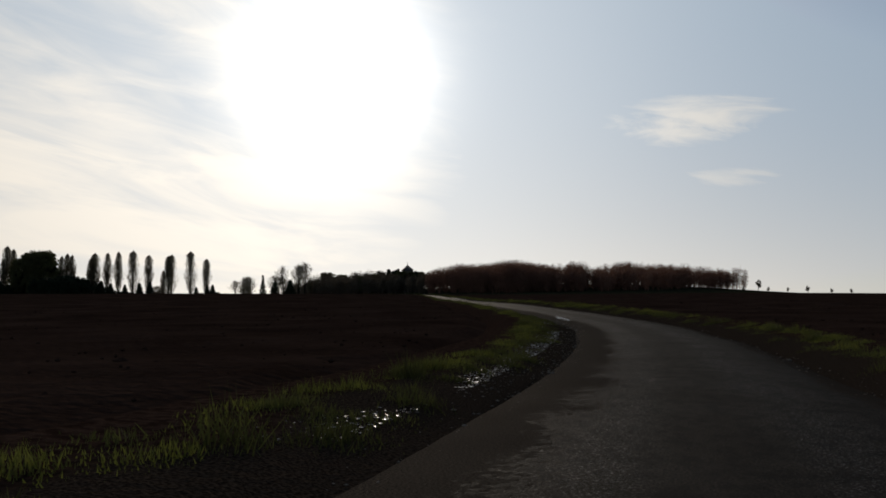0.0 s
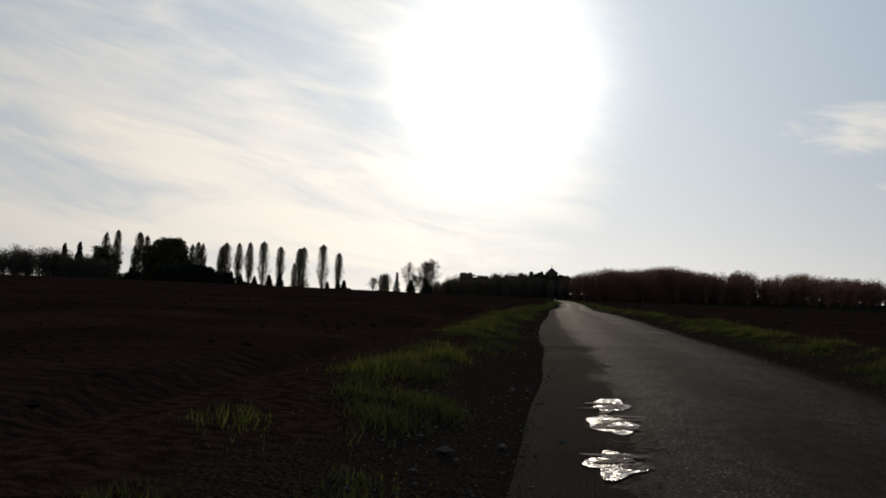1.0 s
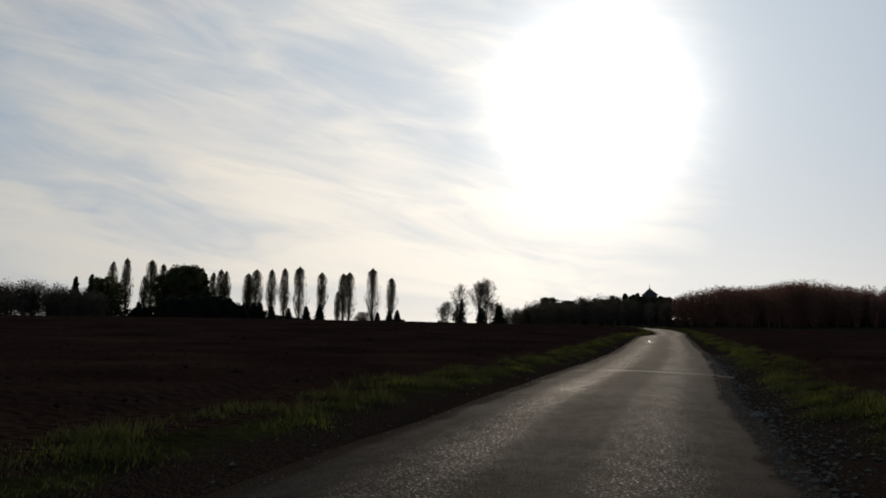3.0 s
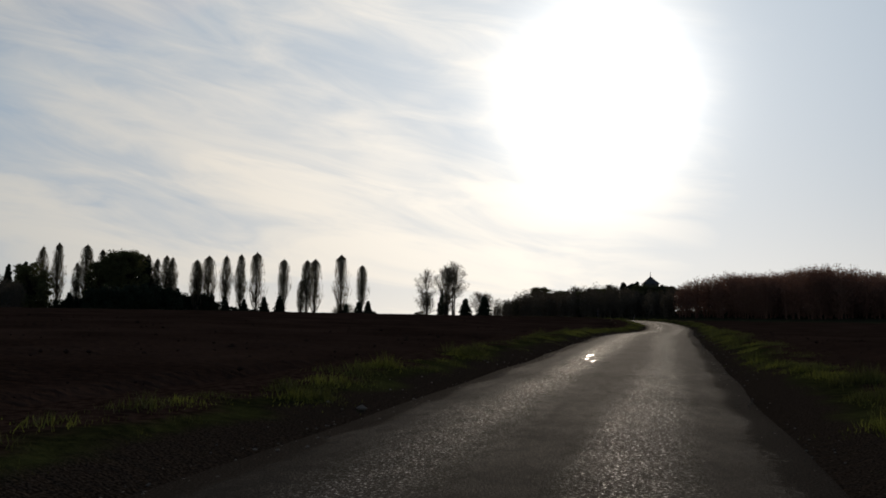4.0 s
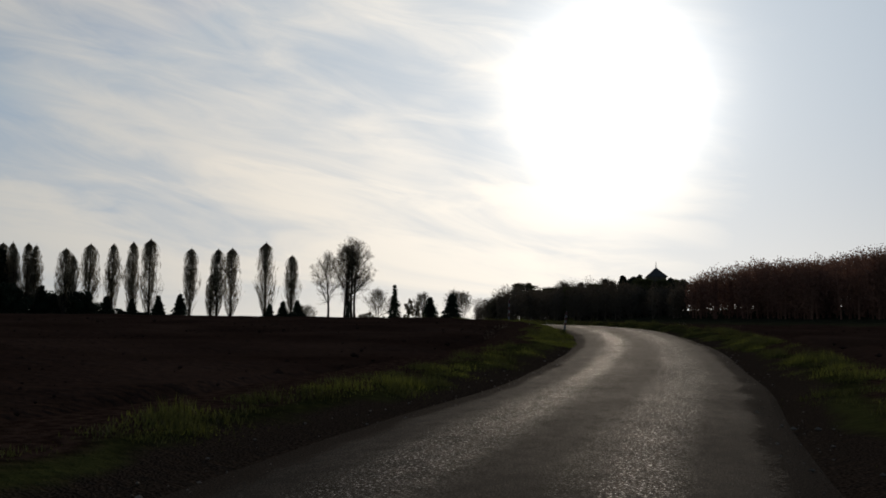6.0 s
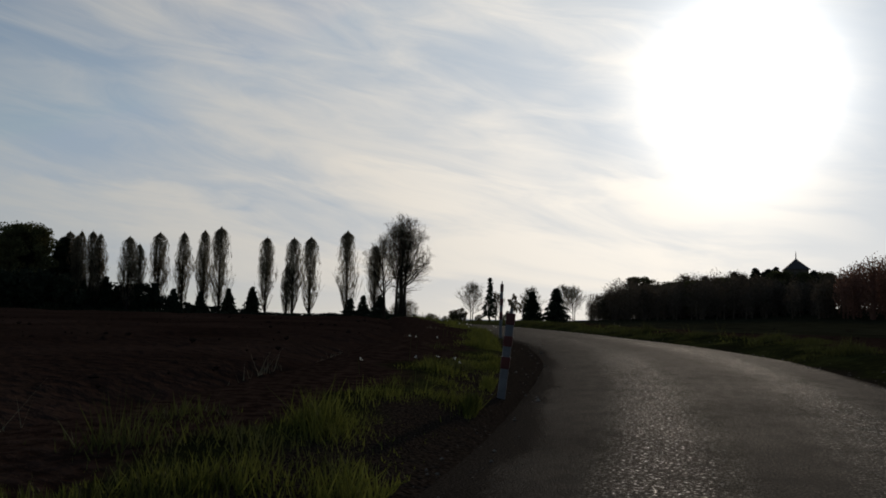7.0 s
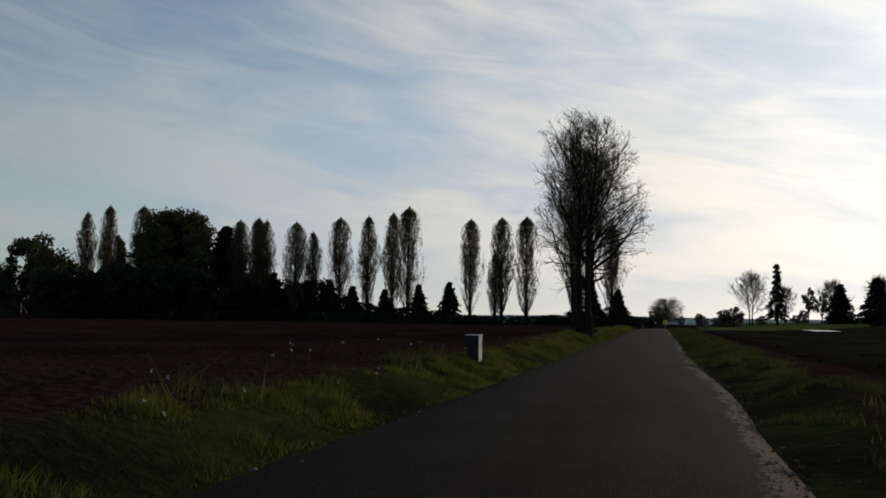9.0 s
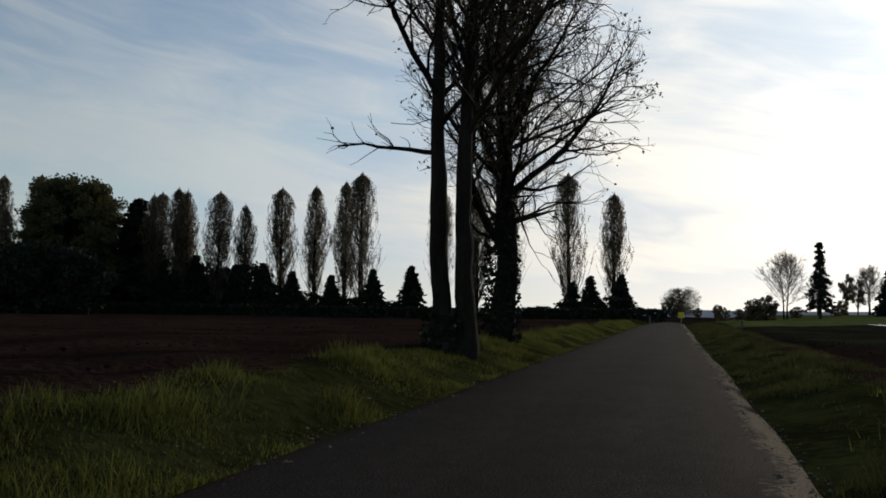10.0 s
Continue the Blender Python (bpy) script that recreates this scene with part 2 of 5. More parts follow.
    l.new(calc("ADD", stone, calc("MULTIPLY", fine, 0.3)), bump.inputs["Height"])
    l.new(bump.outputs[0], b.inputs["Normal"])
    return m


def make_turf():
    """Turf that gives way to bare earth and grit at the road's edge."""
    m, n, l, place, calc, noisy, ranged, blend = strip_nodes("verge_turf")
    across = place["X"]
    b = n["Principled BSDF"]
    big, fine, grit = noisy(0.5, 5.0), noisy(7.0, 5.0), noisy(40.0, 2.0)
    colour = blend(ranged(calc("ADD", big, calc("MULTIPLY", fine, 0.6)), 0.6, 1.05), (0.013, 0.0136, 0.006), (0.04, 0.043, 0.014))
    earth = blend(ranged(grit, 0.35, 0.68), (0.012, 0.0085, 0.0062), (0.046, 0.034, 0.025))
    muddy = calc("ADD", ranged(place["Y"], 125.0, 95.0, 0.0, 0.6), ranged(place["Y"], 315.0, 285.0, 0.0, 0.5))
    bend = calc("MULTIPLY", calc("MULTIPLY", ranged(place["Y"], 298.0, 311.0), ranged(place["Y"], 336.0, 323.0)), ranged(across, 0.0, 0.5, 0.0, 0.7))
    muddy = calc("ADD", muddy, bend)
    bare = ranged(calc("SUBTRACT", calc("ADD", calc("ABSOLUTE", across), calc("MULTIPLY", calc("SUBTRACT", big, 0.5), 1.6)), calc("SUBTRACT", muddy, ranged(place["Y"], 300.0, 325.0, 0.0, 0.4))), 2.6, 2.2)
    field = ranged(calc("SUBTRACT", calc("ADD", calc("ABSOLUTE", across), calc("MULTIPLY", calc("SUBTRACT", big, 0.5), 2.0)), ranged(place["Y"], 385.0, 400.0, 0.0, 0.45)), 3.2, 3.55)
    soil = blend(ranged(fine, 0.35, 0.65), (0.017, 0.0098, 0.0072), (0.04, 0.0245, 0.018))
    l.new(blend(field, blend(bare, colour, earth), soil), b.inputs["Base Color"])
    b.inputs["Roughness"].default_value, b.inputs["Specular IOR Level"].default_value = 1.0, 0.0
    bump = n.new("ShaderNodeBump")
    bump.inputs["Strength"].default_value, bump.inputs["Distance"].default_value = 1.0, 0.07
    l.new(calc("ADD", fine, calc("MULTIPLY", grit, 0.3)), bump.inputs["Height"])
    l.new(bump.outputs[0], b.inputs["Normal"])
    return m


ASPHALT, TURF = make_asphalt(), make_turf()
SLAB = material("worn_slab", (0.014, 0.0115, 0.0095), (0.05, 0.042, 0.034), scale=3.0, fine=28.0, rough=0.75, bump=1.0, bump_scale=0.03, spec=0.06)
PATCH = material("asphalt_patch", (0.012, 0.011, 0.011), (0.026, 0.024, 0.022), scale=1.2, fine=45.0, rough=0.75, bump=0.9, bump_scale=0.012, spec=0.25)
PEBBLE = material("pebble", (0.06, 0.049, 0.039), (0.19, 0.155, 0.12), scale=6.0, rough=0.9, bump=0.2, island=0.5, spec=0.08)
BARK = material("bark", (0.01, 0.0075, 0.0055), (0.038, 0.029, 0.021), scale=2.4, fine=22.0, rough=0.95, bump=1.0, bump_scale=0.05, stretch=(1, 1, 0.25), spec=0.1)
TWIG = material("twig", (0.02, 0.015, 0.012), (0.05, 0.037, 0.028), scale=1.5, rough=0.9, bump=0, island=0.3, spec=0.1)
POPLAR_LEAF = material("poplar_leaf", (0.11, 0.092, 0.06), (0.26, 0.215, 0.14), scale=0.8, rough=0.8, bump=0, island=0.5, spec=0.1, thin=0.6)
# lightened to stand in for haze before the far trees; roadside twigs share it
BUDDING_HAZE = material("budding_twigs_haze", (0.07, 0.053, 0.035), (0.16, 0.13, 0.075), scale=1.2, rough=0.85, bump=0, island=0.4, spec=0.1, thin=0.4)
LEAF = material("young_leaf", (0.05, 0.05, 0.02), (0.125, 0.12, 0.048), scale=0.5, rough=0.8, bump=0, island=0.5, spec=0.1, thin=0.3)
NEEDLE = material("needles", (0.009, 0.014, 0.008), (0.03, 0.039, 0.02), scale=0.6, rough=0.85, bump=0, island=0.4, spec=0.1)
# reddish-brown twigs, their colour lightened for the glare that veils the wood
WOODLAND = material("woodland_twigs", (0.13, 0.062, 0.045), (0.27, 0.15, 0.105), scale=0.06, fine=1.5, rough=0.95, bump=0, island=0.4, spec=0.05, thin=0.4)
MIXED_WOOD = material("mixed_wood_twigs", (0.055, 0.042, 0.03), (0.14, 0.112, 0.08), scale=0.06, fine=1.5, rough=0.95, bump=0, island=0.4, spec=0.05, thin=0.3)
FLOWER = material("white_flower", (0.4, 0.4, 0.36), (0.7, 0.7, 0.62), scale=20.0, rough=0.8, bump=0, thin=0.4)
WET_STONE = material("wet_stone", (0.03, 0.024, 0.019), (0.09, 0.075, 0.06), scale=6.0, rough=0.3, bump=0.2, island=0.5, spec=0.6)
STONE = material("pale_stone", (0.42, 0.4, 0.36), (0.68, 0.66, 0.6), scale=5.0, fine=60.0, rough=0.8, bump=0.4, bump_scale=0.006)
# white and red of the posts, darkened in colour as seen against the sun
PAINT_W_BACKLIT = material("white_plastic_backlit", (0.07, 0.07, 0.075), (0.12, 0.12, 0.125), scale=6.0, fine=50.0, rough=0.45, bump=0.1, bump_scale=0.002)
PAINT_R_BACKLIT = material("red_reflector_backlit", (0.045, 0.007, 0.006), (0.08, 0.012, 0.01), scale=8.0, fine=60.0, rough=0.35, bump=0.1, bump_scale=0.002)
PAINT_Y = material("yellow_sign", (0.6, 0.42, 0.02), (0.75, 0.55, 0.04), scale=6.0, rough=0.4, bump=0)
STEEL = material("galvanised_steel", (0.3, 0.3, 0.3), (0.5, 0.5, 0.5), scale=8.0, rough=0.45, metal=0.9, bump=0.1)
SLATE = material("slate_roof", (0.022, 0.02, 0.02), (0.055, 0.05, 0.048), scale=2.0, fine=9.0, rough=0.6, bump=0.5)
RENDER_WALL = material("rendered_wall", (0.06, 0.048, 0.038), (0.12, 0.098, 0.08), scale=1.0, fine=20.0, rough=0.9, bump=0.3)
GLASS = material("window_pane", (0.02, 0.025, 0.03), (0.05, 0.055, 0.06), scale=1.0, rough=0.08, bump=0, spec=0.5)
WATER = material("standing_water", (0.02, 0.018, 0.015), (0.04, 0.035, 0.03), scale=2.0, fine=14.0, rough=0.2, bump=0.8, bump_scale=0.05, spec=0.2)
MEADOW = material("meadow", (0.05, 0.06, 0.018), (0.11, 0.125, 0.04), scale=0.08, fine=2.0, rough=1.0, bump=0.6, bump_scale=0.05, spec=0.0)
# pale blue-grey: distance haze mixed into the hills' base colour
HAZE_HILL = material("far_hill_haze", (0.25, 0.27, 0.28), (0.35, 0.37, 0.38), scale=0.004, fine=0.02, rough=1.0, bump=0, spec=0.0)

# ---- the lie of the land ----
# middle of the road: x, y, height of the surface
ROAD = [
    (-20.06, -57.01, -1.23),
    (-12.99, -38.02, -0.96),
    (-6.90, -20.93, -0.72),
    (-2.98, -9.54, -0.57),
    (0.20, -0.04, -0.44),
    (3.19, 11.90, -0.45),
    (5.53, 24.17, -0.32),
    (6.60, 35.93, -0.11),
    (6.04, 48.27, 0.19),
    (5.03, 60.12, 0.48),
    (4.31, 72.31, 0.72),
    (3.58, 83.66, 0.91),
    (2.78, 95.98, 1.07),
    (2.03, 107.84, 1.19),
    (1.36, 119.84, 1.31),
    (0.99, 131.87, 1.47),
    (0.45, 143.81, 1.65),
    (-0.24, 155.65, 1.91),
    (-0.96, 167.62, 2.20),
    (-1.70, 179.91, 2.47),
    (-2.28, 192.18, 2.60),
    (-2.77, 203.82, 2.64),
    (-3.28, 215.97, 2.75),
    (-3.77, 227.90, 3.03),
    (-5.26, 240.14, 3.49),
    (-8.61, 252.19, 3.98),
    (-14.87, 263.91, 4.21),
    (-22.05, 275.54, 4.38),
    (-29.06, 287.39, 4.47),
    (-36.16, 299.54, 4.50),
    (-43.47, 311.58, 4.50),
    (-47.00, 317.37, 4.50),
    (-66.43, 350.03, 4.60),
    (-89.44, 388.70, 4.65),
    (-112.44, 427.38, 4.41),
    (-138.00, 470.35, 4.00),
    (-178.90, 539.11, 2.80),
]
# the land's rise along y
LAND_Y = [-400, -57, -10, 24, 60, 96, 132, 168, 204, 240, 276, 312, 450, 700, 1500, 4000]
LAND_Z = [-8.1, -1.23, -0.57, -0.32, 0.48, 1.07, 1.47, 2.21, 2.64, 3.48, 4.38, 4.5, 4.65, 2.5, -12.0, -30.0]
HALF = 2.05


def smooth_line(points, step):
    """Even stations along a smooth line through the points."""
    p = np.array(points, float)
    p = np.vstack([2 * p[0] - p[1], p, 2 * p[-1] - p[-2]])
    out = []
    for i in range(1, len(p) - 2):
        n = max(2, int(np.linalg.norm(p[i + 1] - p[i]) / 0.5))
        for k in range(n):
            u = k / n
            a, b, c, d = p[i - 1], p[i], p[i + 1], p[i + 2]
            out.append(0.5 * (2 * b + (c - a) * u + (2 * a - 5 * b + 4 * c - d) * u**2 + (3 * b - a - 3 * c + d) * u**3))
    out = np.array(out + [p[-2]])
    run = np.r_[0, np.cumsum(np.linalg.norm(np.diff(out, axis=0), axis=1))]
    s = np.arange(0, run[-1], step)
    return np.stack([np.interp(s, run, out[:, k]) for k in range(3)], 1)


STATIONS = smooth_line(ROAD, 1.0)
AHEAD = np.gradient(STATIONS, axis=0)
AHEAD[:, 2] = 0
AHEAD /= np.linalg.norm(AHEAD, axis=1, keepdims=True)
SLOPE = np.gradient(STATIONS[:, 2]) / np.linalg.norm(np.gradient(STATIONS[:, :2], axis=0), axis=1)
LEFT = np.stack([-AHEAD[:, 1], AHEAD[:, 0], 0 * AHEAD[:, 0]], 1)


def swell(x, y, x0, y0, rx, ry):
    return np.exp(-(((x - x0) / rx) ** 2) - ((y - y0) / ry) ** 2)


def beside(x, y):
    """Signed distance to the left of the road's middle, and the road's height there."""
    x, y = np.atleast_1d(np.asarray(x, float)), np.atleast_1d(np.asarray(y, float))
    d2 = (x[:, None] - STATIONS[None, ::2, 0]) ** 2 + (y[:, None] - STATIONS[None, ::2, 1]) ** 2
    i = d2.argmin(1) * 2
    off = (x - STATIONS[i, 0]) * LEFT[i, 0] + (y - STATIONS[i, 1]) * LEFT[i, 1]
    far = np.sqrt(d2.min(1))
    on = np.clip((x - STATIONS[i, 0]) * AHEAD[i, 0] + (y - STATIONS[i, 1]) * AHEAD[i, 1], -2, 2)
    return np.where(np.abs(on) < 1.5, off, np.where(off < 0, -far, far)), STATIONS[i, 2] + on * SLOPE[i]


def land(x, y):
    """Height of the fields."""
    x, y = np.atleast_1d(np.asarray(x, float)), np.atleast_1d(np.asarray(y, float))
    z = np.interp(y, LAND_Y, LAND_Z)
    z += 0.8 * swell(x, y, -75, 215, 60, 75) + 0.5 * swell(x, y, -130, 150, 90, 90) + 0.8 * swell(x, y, 95, 190, 60, 120)
    z += 9.0 * swell(x, y, 85, 500, 95, 110) + 4.0 * swell(x, y, -25, 520, 60, 60)
    z += 2.2 * swell(x, y, -110, 565, 120, 70)
    return z


def bank(y):
    """How far the left bank has risen, by the place along y."""
    return np.interp(y, [235, 290], [0.4, 1.0])


def ground_z(x, y):
    d, rz = beside(x, y)
    z, a = land(x, y), np.abs(d)
    k = np.clip((a - 5.5) / 22.0, 0, 1)
    k = k * k * (3 - 2 * k)
    return (rz + np.where(d > 0, 0.32 * bank(np.atleast_1d(np.asarray(y, float))), 0.14)) * (1 - k) + z * k


def ground_at(x, y):
    return float(ground_z(x, y)[0])


def slim(run):
    """How much narrower each half of the road is, by the metres along it."""
    return 0.17 * np.clip((np.asarray(run, float) - 318) / 25, 0, 1)


def ribbon(name, offsets, heights, mat, label, category, s0=0, s1=None, wobble=0.0, seed=1, banked=False):
    """A strip along the road: its cross-section is given left of the middle, over the road's surface."""
    st, lf = STATIONS[s0:s1], LEFT[s0:s1]
    rng = np.random.default_rng(seed)
    n, m = len(st), len(offsets)
    o = np.tile(np.array(offsets, float), (n, 1))
    h = np.tile(np.array(heights, float), (n, 1))
    if banked:
        h = np.where(h > 0, h * bank(st[:, 1])[:, None], h)
    o -= np.sign(o) * slim(np.arange(s0, s0 + n))[:, None]
    if wobble:
        w = rng.normal(0, 1, (n, m))
        for _ in range(2):
            w[1:-1] = (w[:-2] + w[1:-1] + w[2:]) / 3
        edge = (np.abs(np.abs(np.array(offsets)) - HALF) < 0.3)[None] | (np.abs(o) > HALF + 0.5)
        o += w * wobble * edge
        h += np.roll(w, 3, 0) * wobble * 0.3 * (np.abs(o) > HALF + 0.5)
    v = st[:, None, :] + lf[:, None, :] * o[:, :, None]
    v[:, :, 2] += h
    idx = np.arange(n * m).reshape(n, m)
    f = np.stack([idx[:-1, :-1], idx[1:, :-1], idx[1:, 1:], idx[:-1, 1:]], -1).reshape(-1, 4)
    me = bpy.data.meshes.new(name)
    me.from_pydata(v.reshape(-1, 3).tolist(), [], f.tolist())
    me.materials.append(mat)
    run = np.repeat(np.arange(s0, s0 + n, dtype=float)[:, None], m, 1)
    uv = np.stack([np.tile(np.array(offsets, float), (n, 1)), run], -1).reshape(-1, 2)
    me.uv_layers.new(name="strip").data.foreach_set("uv", uv[f.ravel()].ravel())
    me.polygons.foreach_set("use_smooth", [True] * len(f))
    ob = new(name, me)
    return tagged(ob, label, category, kind="structure")


# fields: one sheet to the horizon, finer near the road
def axis(fine0, fine1, step, far0, far1):
    a = list(np.arange(fine0, fine1, step))
    s, x = step, fine1
    while x < far1:
        a.append(x)
        s *= 1.18
        x += s
    a.append(far1)
    s, x = step, fine0
    while x > far0:
        s *= 1.18
        x -= s
        a.insert(0, max(x, far0))
    return np.array(a)


gx, gy = axis(-110, 60, 1.6, -4500, 4500), axis(-40, 430, 1.8, -1500, 4800)
GX, GY = np.meshgrid(gx, gy)
dd, rz = np.empty(GX.size), np.empty(GX.size)
for lo in range(0, GX.size, 20000):
    dd[lo:lo + 20000], rz[lo:lo + 20000] = beside(GX.ravel()[lo:lo + 20000], GY.ravel()[lo:lo + 20000])
kk = np.clip((np.abs(dd) - 5.5) / 22.0, 0, 1)
kk = kk * kk * (3 - 2 * kk)
GZ = (rz + np.where(dd > 0, 0.32 * bank(GY.ravel()), 0.14)) * (1 - kk) + land(GX.ravel(), GY.ravel()) * kk
sunk = np.clip((5.6 - np.abs(dd)) / 1.6, 0, 1)
GZ -= 0.6 * sunk
rough = np.random.default_rng(4).normal(0, 0.035, GZ.size)
GZ += rough * (np.abs(dd) > 5.6) * (np.abs(dd) < 90)
gi = np.arange(GX.size).reshape(GX.shape)
gf = np.stack([gi[:-1, :-1], gi[:-1, 1:], gi[1:, 1:], gi[1:, :-1]], -1).reshape(-1, 4)
gm = bpy.data.meshes.new("ground")
gm.from_pydata(np.stack([GX.ravel(), GY.ravel(), GZ], 1).tolist(), [], gf.tolist())
gm.materials.append(SOIL)
gm.materials.append(CROP)
middle = (gf[:, 0], gf[:, 2])
crop = (dd[middle[0]] < -5.0) & (GY.ravel()[middle[0]] > 268) & (GY.ravel()[middle[1]] < 700)
gm.polygons.foreach_set("material_index", crop.astype(np.int32))
ground = tagged(new("ground", gm), "dark brown ploughed fields rolling away to the horizon", "field", kind="structure")

road = ribbon("road", [HALF + 0.25, HALF, 1.2, 0.0, -1.2, -HALF, -HALF - 0.25], [-0.12, -0.02, 0.03, 0.05, 0.03, -0.02, -0.12], ASPHALT,
              "narrow worn grey asphalt country road between fields", "road", wobble=0.09)
verge_left = ribbon("verge_left", [HALF - 0.05, HALF + 0.25, HALF + 0.7, HALF + 1.3, HALF + 2.0, HALF + 2.7, HALF + 3.6], [-0.09, -0.02, 0.14, 0.34, 0.42, 0.4, -0.2], TURF,
                    "low grassy verge with rough tufts beside the road", "verge", wobble=0.14, seed=2, banked=True)
verge_right = ribbon("verge_right", [-HALF - 3.6, -HALF - 2.7, -HALF - 2.0, -HALF - 1.3, -HALF - 0.7, -HALF - 0.25, -HALF + 0.05], [-0.3, 0.22, 0.26, 0.18, 0.06, -0.03, -0.09], TURF,
                     "grassy verge with bare earth edge beside the road", "verge", wobble=0.14, seed=3)

# ---- building helpers ----
class Soup:
    """Collects vertices and faces for one mesh."""

    def __init__(self):
        self.v, self.f, self.n = [], [], 0

    def add(self, verts, faces):
        self.v.append(np.asarray(verts, float))
        self.f.extend([[i + self.n for i in face] for face in faces])
        self.n += len(verts)

    def tube(self, pts, radii, sides=3):
        pts = np.asarray(pts, float)
        way = np.gradient(pts, axis=0)
        way /= np.linalg.norm(way, axis=1, keepdims=True) + 1e-9
        side = np.cross(way, (0.31, 0.17, 0.94) if abs(way[0, 2]) < 0.9 else (1, 0.1, 0))
        side /= np.linalg.norm(side, axis=1, keepdims=True) + 1e-9
        other = np.cross(way, side)
        ang = np.arange(sides) * 2 * np.pi / sides
        ring = np.cos(ang)[None, :, None] * side[:, None] + np.sin(ang)[None, :, None] * other[:, None]
        v = (pts[:, None] + ring * np.asarray(radii)[:, None, None]).reshape(-1, 3)
        f = []
        for i in range(len(pts) - 1):
            for k in range(sides):
                a, b = i * sides + k, i * sides + (k + 1) % sides
                f.append([a, b, b + sides, a + sides])
        f.append(list(range((len(pts) - 1) * sides, len(pts) * sides)))
        self.add(v, f)

    def leaves(self, centres, size, rng, lift=0.0, long=1.6):
        """Small four-cornered leaves or tufts, turned at random."""
        c = np.asarray(centres, float)
        n = len(c)
        a = rng.normal(0, 1, (n, 3))
        a[:, 2] += lift
        a /= np.linalg.norm(a, axis=1, keepdims=True)
        b = np.cross(a, rng.normal(0, 1, (n, 3)))
        b /= np.linalg.norm(b, axis=1, keepdims=True) + 1e-9
        s = size * rng.uniform(0.6, 1.4, (n, 1))
        v = np.stack([c - a * s * long * 0.5, c + b * s * 0.5 - a * s * 0.1, c + a * s * long * 0.5, c - b * s * 0.5 + a * s * 0.1], 1).reshape(-1, 3)
        self.v.append(v)
        self.f.extend((np.arange(n * 4).reshape(n, 4) + self.n).tolist())
        self.n += n * 4

    def box(self, x0, y0, z0, x1, y1, z1):
        self.add([(x, y, z) for z in (z0, z1) for x, y in ((x0, y0), (x1, y0), (x1, y1), (x0, y1))],
                 [[0, 3, 2, 1], [4, 5, 6, 7], [0, 1, 5, 4], [1, 2, 6, 5], [2, 3, 7, 6], [3, 0, 4, 7]])

    def mesh(self, name, mat, smooth=False):
        me = bpy.data.meshes.new(name)
        me.from_pydata(np.vstack(self.v).tolist(), [], self.f)
        me.materials.append(mat)
        if smooth:
            me.polygons.foreach_set("use_smooth", [True] * len(me.polygons))
        return me


def part(name, soup, mat, parent, label="", smooth=False):
    ob = new(name, soup.mesh(name, mat, smooth))
    ob.parent = parent
    if label:
        ob["label"] = label
    return ob


def bevelled(name, soup, mat, parent, width, label=""):
    """A part with rounded edges."""
    me = soup.mesh(name, mat)
    bm = bmesh.new()
    bm.from_mesh(me)
    bmesh.ops.remove_doubles(bm, verts=bm.verts, dist=1e-5)
    bmesh.ops.bevel(bm, geom=list(bm.edges), offset=width, segments=2, affect="EDGES", profile=0.6)
    bm.to_mesh(me)
    bm.free()
    ob = new(name, me)
    ob.parent = parent
    if label:
        ob["label"] = label
    return ob


def thing(name, x, y, z=None, label="", category="", group="", turn=0.0):
    ob = new(name)
    ob.matrix_basis = pose(x, y, ground_at(x, y) - 0.05 if z is None else z, 0, 0, turn)
    ob.empty_display_size = 0.3
    return tagged(ob, label, category, group)


def bent(start, way, length, rng, steps=3, bend=0.15, rise=0.0):
    """A wavering line from start."""
    pts, p, w = [np.array(start, float)], np.array(start, float), np.array(way, float)
    w /= np.linalg.norm(w)
    for _ in range(steps):
        w = w + rng.normal(0, bend, 3) + (0, 0, rise)
        w /= np.linalg.norm(w)
        p = p + w * length / steps
        pts.append(p)
    return np.array(pts), w


